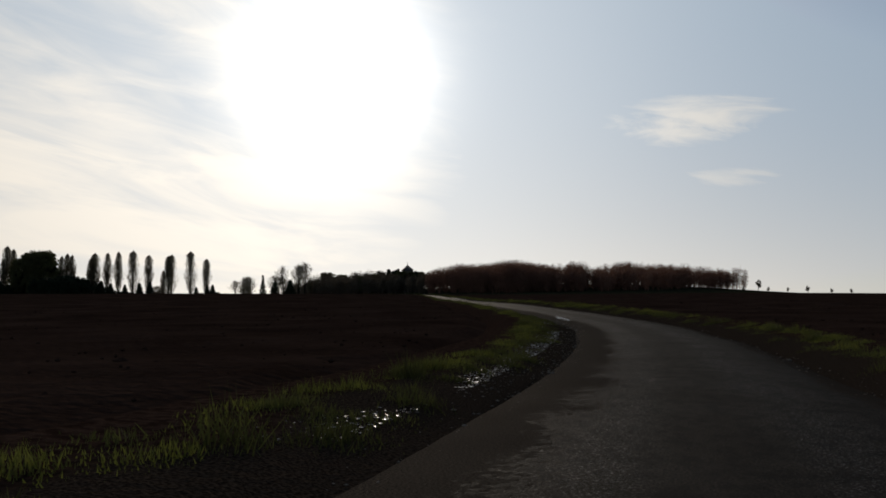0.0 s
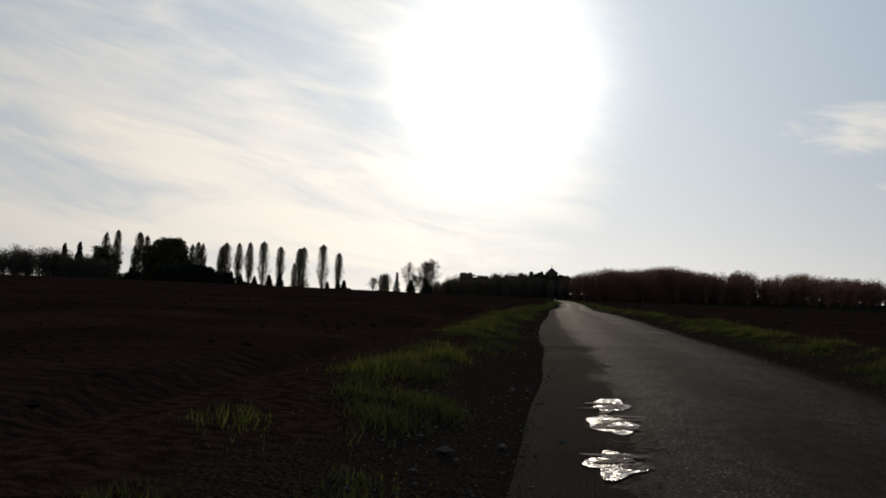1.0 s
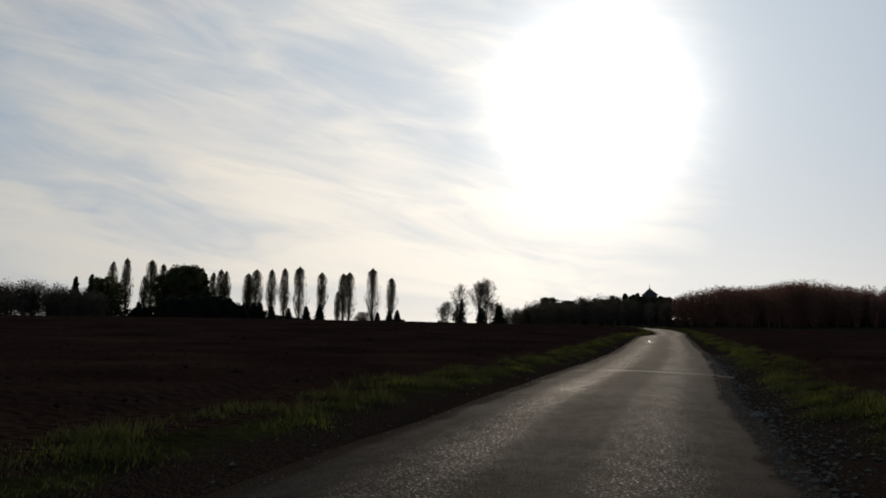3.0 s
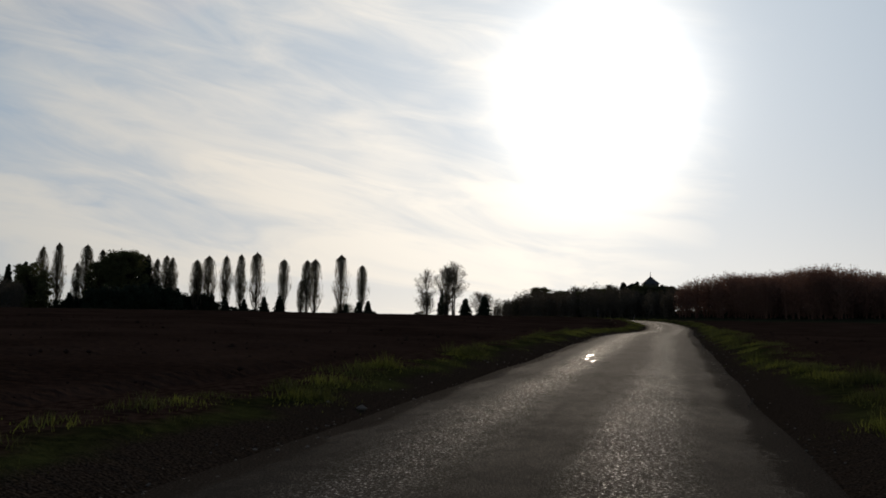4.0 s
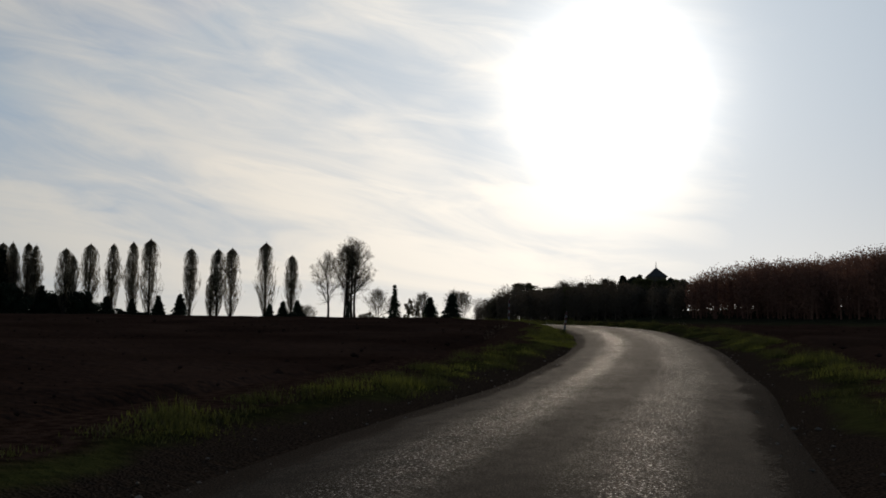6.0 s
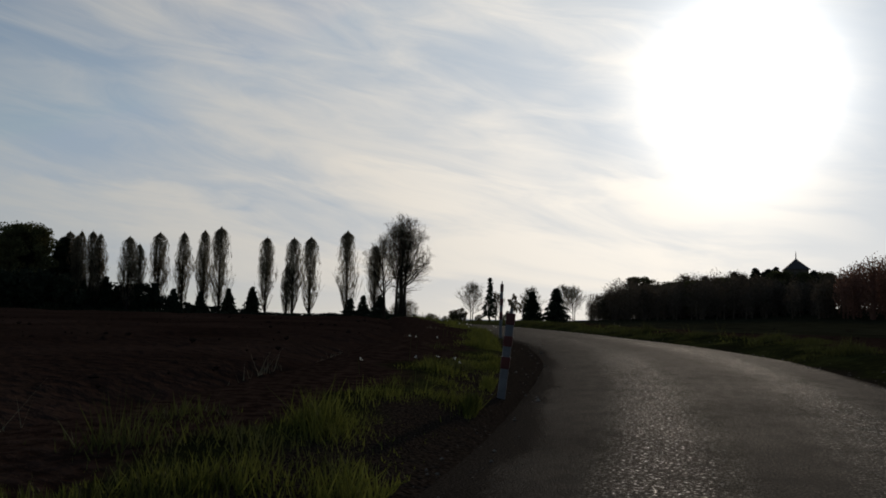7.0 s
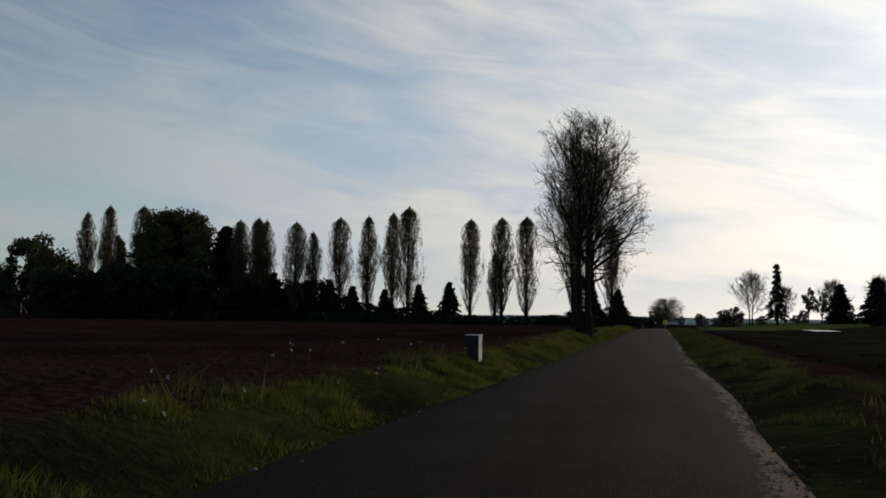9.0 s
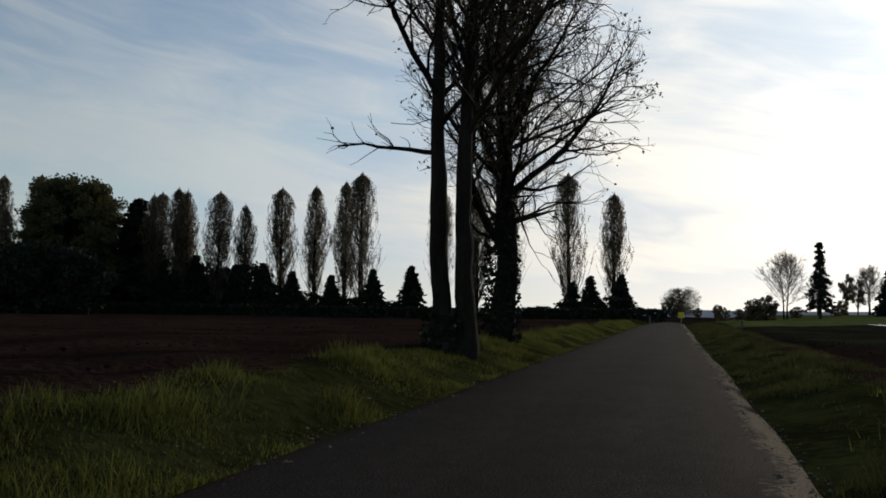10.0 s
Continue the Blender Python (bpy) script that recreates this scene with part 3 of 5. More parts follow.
def make_poplar(seed, h, width, label):
    """Lombardy poplar: a pointed column of steep limbs with thin young leaves."""
    rng = np.random.default_rng(seed)
    tree = new("poplar")
    tagged(tree, label, "tree", "row of poplars")
    wood, crown = Soup(), Soup()
    line = np.stack([rng.normal(0, 0.08, 7).cumsum() * 0.4, rng.normal(0, 0.08, 7).cumsum() * 0.4, np.linspace(-0.3, h * 0.97, 7)], 1)
    wood.tube(line, np.linspace(0.42, 0.03, 7), 6)
    lumps = 1 + 0.3 * np.sin(np.linspace(0, 13, 40) + rng.uniform(0, 6)) * rng.random(40)

    def within(p, loose=1.0):
        u = np.clip(p[:, 2] / h, 0, 1)
        room = loose * width * 0.5 * np.interp(u, [0, 0.05, 0.13, 0.3, 0.5, 0.68, 0.8, 0.9, 0.96, 1], [0.4, 0.52, 0.7, 0.9, 1.0, 0.92, 0.7, 0.4, 0.2, 0.03]) * np.interp(u, np.linspace(0, 1, 40), lumps)
        mid = np.stack([np.interp(p[:, 2], line[:, 2], line[:, c]) for c in (0, 1)], 1)
        out = p[:, :2] - mid
        r = np.linalg.norm(out, axis=1) + 1e-6
        q = p.copy()
        q[:, :2] = mid + out * np.minimum(1.0, room / r)[:, None]
        over = np.maximum(q[:, 2] - h * 0.88, 0)
        q[:, 2] = np.minimum(q[:, 2], h * 0.88) + h * 0.13 * np.tanh(over / (h * 0.2))
        return q

    tips = []
    for k in range(170):
        u = 0.03 + 0.81 * rng.random() ** 0.85
        a = rng.uniform(0, 2 * np.pi)
        start = [np.interp(u * h, line[:, 2], line[:, 0]), np.interp(u * h, line[:, 2], line[:, 1]), u * h]
        length = min(rng.uniform(3.0, 6.5) * width / 4.0, (1.0 - u) * h * 0.8 + 0.4)
        pts, w = bent(start, (math.cos(a) * 0.6, math.sin(a) * 0.6, 1.0), length, rng, 4, 0.06, 0.12)
        pts = within(pts, 0.2 + 0.85 * rng.random() ** 0.7)
        wood.tube(pts, np.linspace(0.05 * (1.1 - u) + 0.012, 0.008, 5), 3)
        for j in range(8):
            q = pts[rng.integers(1, 5)] + rng.normal(0, 0.1, 3)
            b = rng.uniform(0, 2 * np.pi)
            tw, _ = bent(q, (math.cos(b) * 0.34, math.sin(b) * 0.34, 1.0), rng.uniform(0.7, 1.9) * width / 5.5, rng, 3, 0.09, 0.08)
            tw = within(tw, 0.35 + 0.8 * rng.random() ** 0.7)
            crown.tube(tw, (0.018, 0.014, 0.01, 0.005), 3)
            tips.append(tw)
    tips = np.vstack([np.vstack([t[:-1], (t[:-1] + t[1:]) / 2, t[1:]]) for t in tips])
    thin = np.interp(tips[:, 2] / h, [0, 0.06, 0.2, 0.6, 0.84, 0.93, 1], [0.4, 0.7, 0.9, 1.0, 0.7, 0.34, 0.16])
    tips = tips[rng.random(len(tips)) < thin]
    crown.leaves(tips + rng.normal(0, 0.07, tips.shape), 0.125, rng, 1.2, 1.8)
    part("trunk", wood, BARK, tree)
    part("crown", crown, POPLAR_LEAF, tree, "thin brownish-green young foliage")
    return tree


def make_bare_tree(name, seed, h, spread, label, stems=1, dense=1.0, leafy=0, group="", lean=(0, 0), first=0.16, radius=0.34, steep=(0.15, 2.0), fork=0.07, twigs=9, high=0.5, ivy=0.0):
    """A leafless broad tree: trunk, limbs that fan out into an egg-shaped crown, branches and fine twigs."""
    rng = np.random.default_rng(seed)
    tree = new(name)
    tagged(tree, label, "tree", group)
    wood, fine, buds = Soup(), Soup(), []
    turn0 = rng.uniform(0, 6)

    def room(p):
        a = math.atan2(p[1], p[0])
        return spread * (1 + 0.12 * math.sin(2 * a + turn0) + 0.08 * math.sin(5 * a)) * np.interp(p[2] / h, [0, first, first + 0.12, high, high + 0.2, 0.9, 1.0, 1.05], [0.45, 0.52, 0.76, 1.0, 0.92, 0.62, 0.22, 0.0])

    for st in range(stems):
        a0 = st * 2.4 + 0.6
        base = np.array([math.cos(a0), math.sin(a0), 0]) * (0.34 if stems > 1 else 0)
        top = np.array([math.cos(a0) * (fork if stems > 1 else 0) + lean[0], math.sin(a0) * (fork if stems > 1 else 0) + lean[1], 1.0])
        hh = h * (1 - 0.06 * st)
        k = 9
        line = base + top * np.linspace(-0.02, 0.93, k)[:, None] * hh + np.c_[rng.normal(0, 0.13, (k, 2)), np.zeros(k)].cumsum(0) * 0.5
        rad = radius * np.interp(np.linspace(0, 1, k), [0, 0.08, 0.5, 1], [1.3, 1.0, 0.6, 0.06])
        wood.tube(line, rad, 9)
        limbs = int(26 * dense)
        for i in range(limbs):
            u = first + (0.93 - first) * ((i + rng.random()) / limbs)
            a = i * 2.4 + rng.normal(0, 0.4)
            start = np.array([np.interp(u, np.linspace(0, 1, k), line[:, c]) for c in range(3)])
            way = np.array([math.cos(a), math.sin(a), steep[0] + (steep[1] - steep[0]) * u ** 0.8 + rng.normal(0, 0.15)])
            way /= np.linalg.norm(way)
            reach = 0.4
            while reach < 0.6 * h and np.hypot(*(start + way * reach)[:2]) < room(start + way * reach):
                reach += 0.2
            reach *= rng.uniform(0.84, 1.02)
            limb, w = bent(start, way, reach, rng, 5, 0.09, 0.05)
            r0 = np.interp(u, np.linspace(0, 1, k), rad) * rng.uniform(0.2, 0.32)
            wood.tube(limb, np.linspace(r0, 0.02, 6), 5)
            for j in range(11):
                q = 0.12 + 0.88 * rng.random()
                s = np.array([np.interp(q * 5, range(6), limb[:, c]) for c in range(3)])
                d = limb[-1] - limb[0]
                d = d / np.linalg.norm(d) + rng.normal(0, 0.45, 3) + (0, 0, 0.2)
                br, _ = bent(s, d, max(0.8, reach) * rng.uniform(0.22, 0.42) * (1.15 - 0.55 * q), rng, 4, 0.14, 0.05)
                wood.tube(br, np.linspace(r0 * 0.3 + 0.008, 0.009, 5), 3)
                for m in range(twigs):
                    e = br[rng.integers(1, 5)]
                    d2 = br[-1] - br[0]
                    d2 = d2 / (np.linalg.norm(d2) + 1e-6) + rng.normal(0, 0.55, 3) + (0, 0, 0.15)
                    tw, _ = bent(e, d2, rng.uniform(0.4, 1.1) * spread / 5, rng, 3, 0.2, 0.03)
                    fine.tube(tw, (0.012, 0.01, 0.007, 0.004), 3)
                    buds.append(tw[-1])
                    buds.append(tw[-2])
    if ivy:
        n = int(700 * ivy ** 0.5)
        lv, la = rng.random(n) ** 1.4 * ivy, rng.uniform(0, 2 * np.pi, n)
        lr = (0.4 if stems > 1 else radius) * rng.uniform(0.85, 1.7, n) * (1.1 - 0.1 * lv / ivy) + 0.03
        creeper = Soup()
        creeper.leaves(np.stack([np.cos(la) * lr, np.sin(la) * lr, lv], 1), 0.09, rng, 0.3, 1.3)
        part("ivy", creeper, NEEDLE, tree, "dark ivy and suckers round the foot")
    if leafy:
        buds = np.array(buds)
        pick = buds[rng.integers(0, len(buds), leafy)] + rng.normal(0, 0.12, (leafy, 3))
        fine.leaves(pick, 0.07, rng)
    part("trunk", wood, BARK, tree)
    part("crown", fine, TWIG if not leafy else BUDDING_HAZE, tree, "fine bare twigs with swelling buds")
    return tree


def make_leafy_tree(name, seed, h, spread, label, low=0.15, count=5200, size=0.34, mat=None, category="tree", group="", clumps=60, boxy=0.0):
    """A dense rounded tree or bush: trunk, limbs and clumps of leaves with gaps."""
    rng = np.random.default_rng(seed)
    tree = new(name)
    tagged(tree, label, category, group)
    wood, crown = Soup(), Soup()
    wood.tube([(0, 0, -0.3), (0.05, 0, h * 0.3), (0.1, 0.1, h * 0.7)], (0.03 * h, 0.022 * h, 0.006 * h), 7)
    heads = []
    for i in range(clumps):
        u = low + (1 - low) * rng.random()
        a = rng.uniform(0, 2 * np.pi)
        wide = spread * max(0.05, 1 - abs((u - 0.55) / 0.5) ** (2 + 3 * boxy)) ** 0.5 * rng.uniform(0.2, 1.0) ** 0.7
        c = np.array([math.cos(a) * wide, math.sin(a) * wide, u * h * 0.94])
        heads.append((c, spread * rng.uniform(0.16, 0.34) * (1 - 0.3 * boxy)))
        wood.tube([(0, 0, max(0.1, u * 0.6) * h * 0.8), c * (0.6, 0.6, 0.9), c], (0.009 * h, 0.005 * h, 0.02), 4)
    for c, r in heads:
        n = count // clumps
        p = rng.normal(0, 1, (n, 3))
        p *= (r * rng.random((n, 1)) ** 0.4) / np.linalg.norm(p, axis=1, keepdims=True)
        crown.leaves(c + p * (1, 1, 0.8), size, rng)
    part("trunk", wood, BARK, tree)
    part("crown", crown, mat or LEAF, tree)
    return tree


def make_conifer(seed, h, spread, label, group="", gaps=0.0, low=0.03):
    """A fir: straight trunk and whorls of drooping, needle-clad branches."""
    rng = np.random.default_rng(seed)
    tree = new("conifer")
    tagged(tree, label, "tree", group)
    wood, crown = Soup(), Soup()
    wood.tube([(0, 0, -0.3), (0, 0, h * 0.5), (0, 0, h)], (0.02 * h, 0.012 * h, 0.01), 6)
    u = low
    while u < 0.985:
        reach = spread * (1 - u) ** 0.85 * (0.8 + 0.2 * rng.random()) + 0.12
        for i in range(9):
            if rng.random() < gaps:
                continue
            a = rng.uniform(0, 2 * np.pi)
            r = reach * rng.uniform(0.65, 1.12)
            tip = np.array([math.cos(a) * r, math.sin(a) * r, u * h - r * 0.22 + rng.normal(0, 0.1)])
            mid = np.array([math.cos(a) * r * 0.55, math.sin(a) * r * 0.55, u * h + r * 0.04])
            wood.tube([(0, 0, u * h), mid, tip], (0.012 * h * (1 - u) + 0.012, 0.02, 0.008), 3)
            n = int(10 + 24 * r / max(spread, 0.1))
            k = rng.random((n, 1)) ** 0.8
            p = np.where(k < 0.5, k * 2 * mid + (1 - k * 2) * np.array([0, 0, u * h]), (k * 2 - 1) * tip + (2 - k * 2) * mid)
            crown.leaves(p + rng.normal(0, 1, (n, 3)) * (0.16, 0.16, 0.09) * (0.4 + 0.12 * spread), 0.16 + 0.05 * spread, rng, -0.2, 2.0)
        u += 0.028 + 0.012 * rng.random()
    part("trunk", wood, BARK, tree)
    part("crown", crown, NEEDLE, tree)
    return tree


def stand(tree, x, y, turn=0.0, scale=1.0, z=None, tall=None):
    """Puts the tree itself at a place."""
    tree.scale = (scale, scale, tall or scale)
    tree.matrix_basis = pose(x, y, ground_at(x, y) - 0.05 if z is None else z, 0, 0, turn) @ Matrix.Diagonal((scale, scale, tall or scale, 1))
    return tree


def again(tree, x, y, turn=0.0, scale=1.0, tall=None, label=""):
    """A copy of the tree at a place, of another size."""
    c = copy_thing(tree, pose(x, y, ground_at(x, y) - 0.05, 0, 0, turn))
    c.scale = (scale, scale, tall or scale)
    if label:
        c["label"] = label
    return c

# ---- the row of poplars ----
POPLARS = [make_poplar(11, 22.0, 5.4, "tall slender poplar with thin brown-green spring foliage"),
           make_poplar(12, 22.0, 6.2, "tall slender poplar with thin brown-green spring foliage"),
           make_poplar(13, 22.0, 4.8, "narrow poplar with sparse pale spring foliage"),
           make_poplar(14, 22.0, 6.8, "full column-shaped poplar with young spring foliage")]
# x, y, height of the tip over the datum, which kind
ROW = [(-202.8, 361.1, 26.1, 2), (-199.3, 364.0, 27.3, 0), (-191.1, 367.2, 26.9, 1), (-189.7, 361.6, 20.8, 2), (-171.6, 381.3, 24.5, 0), (-169.7, 381.8, 24.1, 2), (-172.4, 377.5, 23.3, 2), (-160.8, 382.3, 23.1, 1), (-164.5, 389.0, 22.2, 2), (-165.6, 396.6, 25.7, 1), (-161.3, 400.2, 26.0, 0), (-149.2, 400.1, 26.9, 3),
       (-157.4, 403.3, 26.7, 0), (-147.5, 415.5, 25.9, 1), (-139.9, 414.4, 18.5, 2), (-137.2, 413.3, 25.3, 1), (-138.8, 422.6, 26.4, 3), (-131.0, 428.3, 28.4, 3), (-124.0, 430.6, 24.8, 1),
       (-193.6, 377.5, 26.3, 0), (-184.5, 389.1, 25.9, 2), (-182.9, 384.2, 25.1, 1)]
placed = set()
for i, (x, y, top, k) in enumerate(ROW):
    size = (top - ground_at(x, y)) / 21.2
    if k in placed:
        again(POPLARS[k], x, y, i * 67, 0.5 + 0.5 * size, size)
    else:
        stand(POPLARS[k], x, y, i * 67, 0.5 + 0.5 * size, tall=size)
        placed.add(k)

# ---- the great bare trees by the road ----
def make_great_tree(seed, h, stems, low, spread, label, radius, limbs=15, leafy=0, ivy=0.0, full=0.58, droop=0.0, twigs=4, hooks=()):
    """A tall leafless tree: stems (lean in x and y per metre, height as a share, where its limbs begin), rising limbs, branches and twigs that fill an egg-shaped crown."""
    rng = np.random.default_rng(seed)
    tree = tagged(new("roadside_tree"), label, "tree", "great trees by the road")
    wood, fine, buds = Soup(), Soup(), []
    phase = rng.uniform(0, 6, 3)

    def room(p):
        a = math.atan2(p[1], p[0])
        wave = 1 + 0.13 * math.sin(2 * a + phase[0]) + 0.09 * math.sin(3 * a + p[2] * 0.9 + phase[1]) + 0.07 * math.sin(5 * a + phase[2] - p[2] * 1.3)
        return spread * wave * np.interp(p[2] / h, [0, low, low + 0.12, full, full + 0.2, 0.9, 0.97, 1.03], [0.25, 0.5, 0.74, 1.0, 0.9, 0.6, 0.34, 0.0])

    def grow(start, way, most, r0, r1, step, rise, bend, sides, into):
        """One branch, step by step, until it is long enough or leaves the crown."""
        pts, w, p, run = [np.array(start, float)], np.array(way, float), np.array(start, float), 0.0
        w /= np.linalg.norm(w)
        while run < most and len(pts) < 16:
            w = w + rng.normal(0, bend, 3) + (0, 0, rise)
            w /= np.linalg.norm(w)
            p = p + w * step
            run += step
            pts.append(p)
            if len(pts) > 2 and math.hypot(p[0], p[1]) > room(p):
                break
        pts = np.array(pts)
        into.tube(pts, np.linspace(r0, r1, len(pts)), sides)
        return pts, w

    def side_way(w, spread_, up):
        q = rng.normal(0, 1, 3)
        q -= w * (q @ w)
        q /= np.linalg.norm(q) + 1e-9
        return w * math.cos(spread_) + q * math.sin(spread_) + np.array((0, 0, up))

    for lx, ly, share, begin, thick, bx, by in stems:
        k = 26
        u = np.linspace(-0.03, 1.0, k)
        top = h * share
        line = np.stack([bx + lx * u * top + 0.35 * np.sin(u * 4 + phase[0]) * u, by + ly * u * top + 0.3 * np.sin(u * 3 + phase[1]) * u, u * top], 1)
        line[:, :2] += rng.normal(0, 0.022, (k, 2)).cumsum(0)
        rad = radius * thick * np.interp(u, [-0.03, 0.02, 0.08, 0.3, 0.55, 0.8, 1], [1.7, 1.25, 1.0, 0.8, 0.5, 0.24, 0.05])
        rad = rad * rng.uniform(0.93, 1.08, k)
        wood.tube(line, rad, 10)
        for i in range(limbs):
            v = begin + (0.97 - begin) * ((i + rng.random()) / limbs) ** 0.85
            at = np.array([np.interp(v, u, line[:, c]) for c in range(3)])
            r0 = float(np.interp(v, u, rad)) * rng.uniform(0.34, 0.56)
            a = i * 2.4 + rng.normal(0, 0.5)
            rise0 = np.interp(v, [0.1, 0.35, 0.7, 1.0], [0.5 - droop, 1.0 - droop, 1.4, 2.4]) + rng.normal(0, 0.2)
            limb, w = grow(at, (math.cos(a), math.sin(a), rise0), h * 0.55, r0, 0.018, 0.5, 0.045 - 0.05 * droop, 0.1, 6, wood)
            reach = len(limb)
            for j in range(int(reach * 1.25) + 2):
                q = rng.integers(1, reach)
                w2 = limb[q] - limb[q - 1]
                w2 /= np.linalg.norm(w2)
                rb = max(0.012, r0 * (1 - q / reach) * 0.5)
                br, w2 = grow(limb[q], side_way(w2, rng.uniform(0.45, 0.95), 0.12), rng.uniform(0.9, 2.4), rb, 0.009, 0.3, 0.04, 0.21, 4, wood)
                for m in range(twigs):
                    e = br[rng.integers(1, len(br))]
                    w3 = side_way(w2, rng.uniform(0.3, 0.9), 0.1)
                    tw, w3 = grow(e, w3, rng.uniform(0.4, 1.1), 0.009, 0.005, 0.2, 0.03, 0.22, 3, fine)
                    buds.append(tw[-1])
                    tw2, _ = grow(tw[len(tw) // 2], side_way(w3, 0.6, 0.1), rng.uniform(0.25, 0.6), 0.006, 0.004, 0.18, 0.03, 0.2, 3, fine)
                    buds.append(tw2[-1])
    for z, way, length in hooks:
        at = np.array([stems[0][5] + stems[0][0] * z, stems[0][6] + stems[0][1] * z, z])
        limb, w = bent(at, way, length, rng, 7, 0.2, -0.05)
        wood.tube(limb, np.linspace(0.06, 0.014, 8), 6)
        for j in range(16):
            e = limb[rng.integers(2, 8)]
            tw, _ = bent(e, side_way(w / np.linalg.norm(w), 0.8, 0.15), rng.uniform(0.3, 1.0), rng, 4, 0.25, 0.03)
            fine.tube(tw, (0.012, 0.01, 0.008, 0.006, 0.004), 3)
            buds.append(tw[-1])
    if ivy:
        n = int(420 * ivy)
        lv, la = rng.random(n) ** 1.2 * ivy, rng.uniform(0, 2 * np.pi, n)
        lr = radius * rng.uniform(0.9, 1.9, n) * (1.25 - 0.3 * lv / ivy) + 0.04
        creeper = Soup()
        creeper.leaves(np.stack([stems[0][5] + np.cos(la) * lr + stems[0][0] * lv, stems[0][6] + np.sin(la) * lr + stems[0][1] * lv, lv], 1), 0.1, rng, 0.3, 1.3)
        part("ivy", creeper, NEEDLE, tree, "dark ivy and suckers round the trunk")
    if leafy:
        buds = np.array(buds)
        fine.leaves(buds[rng.integers(0, len(buds), leafy)] + rng.normal(0, 0.08, (leafy, 3)), 0.06, rng)
    part("trunk", wood, BARK, tree, smooth=True)
    part("crown", fine, BUDDING_HAZE if leafy else TWIG, tree, "fine bare twigs with swelling buds")
    return tree


# lean x, lean y, height, first limbs, thickness, foot x, foot y
stand(make_great_tree(21, 11.7, [(-0.03, -0.03, 0.97, 0.34, 1.0, -0.1, -0.1), (0.0, 0.015, 1.0, 0.34, 0.95, 0.16, 0.14)], 0.3, 3.5, "tall bare roadside tree with two dark stems from one foot", 0.2, limbs=18, ivy=0.8, leafy=400, twigs=5, hooks=[(3.9, (-0.72, -0.62, 0.08), 2.1)]), -57.0, 328.1)
stand(make_great_tree(22, 10.8, [(0.0, 0.02, 1.0, 0.2, 1.25, 0, 0), (0.05, 0.05, 0.85, 0.34, 0.8, 0.08, 0.1)], 0.12, 3.6, "broad bare roadside tree with an ivy-clad trunk and dense fine twigs", 0.23, limbs=22, ivy=3.4, leafy=3600, full=0.5, droop=0.3, twigs=5), -60.3, 333.1)
stand(make_great_tree(23, 11.1, [(0.05, 0.05, 1.0, 0.36, 1.0, 0, 0)], 0.34, 2.7, "slimmer leaning bare tree between the roadside pair", 0.17, limbs=15, ivy=0.7, leafy=400, twigs=3), -59.9, 331.3)
stand(make_great_tree(24, 10.9, [(0.0, 0.0, 1.0, 0.24, 1.0, 0, 0)], 0.2, 2.9, "bare round-headed tree standing behind the roadside trees", 0.2, limbs=26, leafy=900, twigs=6), -68.1, 342.2)

# ---- firs and dark trees behind the field ----
FIR = make_conifer(31, 10.0, 3.3, "dark green fir behind the field", "firs behind the field")
CYPRESS = make_conifer(32, 8.0, 2.5, "dense dark evergreen below the poplars", "firs behind the field")
FIRS = [(-176.2, 376.8, 22.8, 0), (-188.8, 357.6, 11.2, 1), (-187.4, 362.1, 10.0, 0), (-185.5, 364.8, 10.6, 1), (-181.8, 369.3, 11.6, 1), (-177.9, 373.8, 11.9, 0), (-171.2, 378.9, 12.5, 1), (-168.2, 382.7, 13.9, 0),
        (-164.3, 385.7, 11.9, 1), (-163.5, 387.0, 12.3, 1), (-159.7, 389.6, 12.7, 0), (-156.5, 392.6, 11.4, 1), (-151.5, 396.3, 10.9, 1), (-146.1, 400.0, 11.8, 1), (-143.1, 405.0, 12.6, 0), (-120.1, 419.1, 11.2, 0), (-127.0, 424.0, 10.6, 0), (-119.5, 426.0, 11.6, 1)]
for i, (x, y, top, k) in enumerate(FIRS):
    src, base = ((FIR, 10.0), (CYPRESS, 8.0))[k]
    size = max(0.4, (top - ground_at(x, y)) / base)
    wide = size * 1.3
    if i < 2:
        stand(src, x, y, i * 50, wide, tall=size)
    else:
        again(src, x, y, i * 50, wide, size)

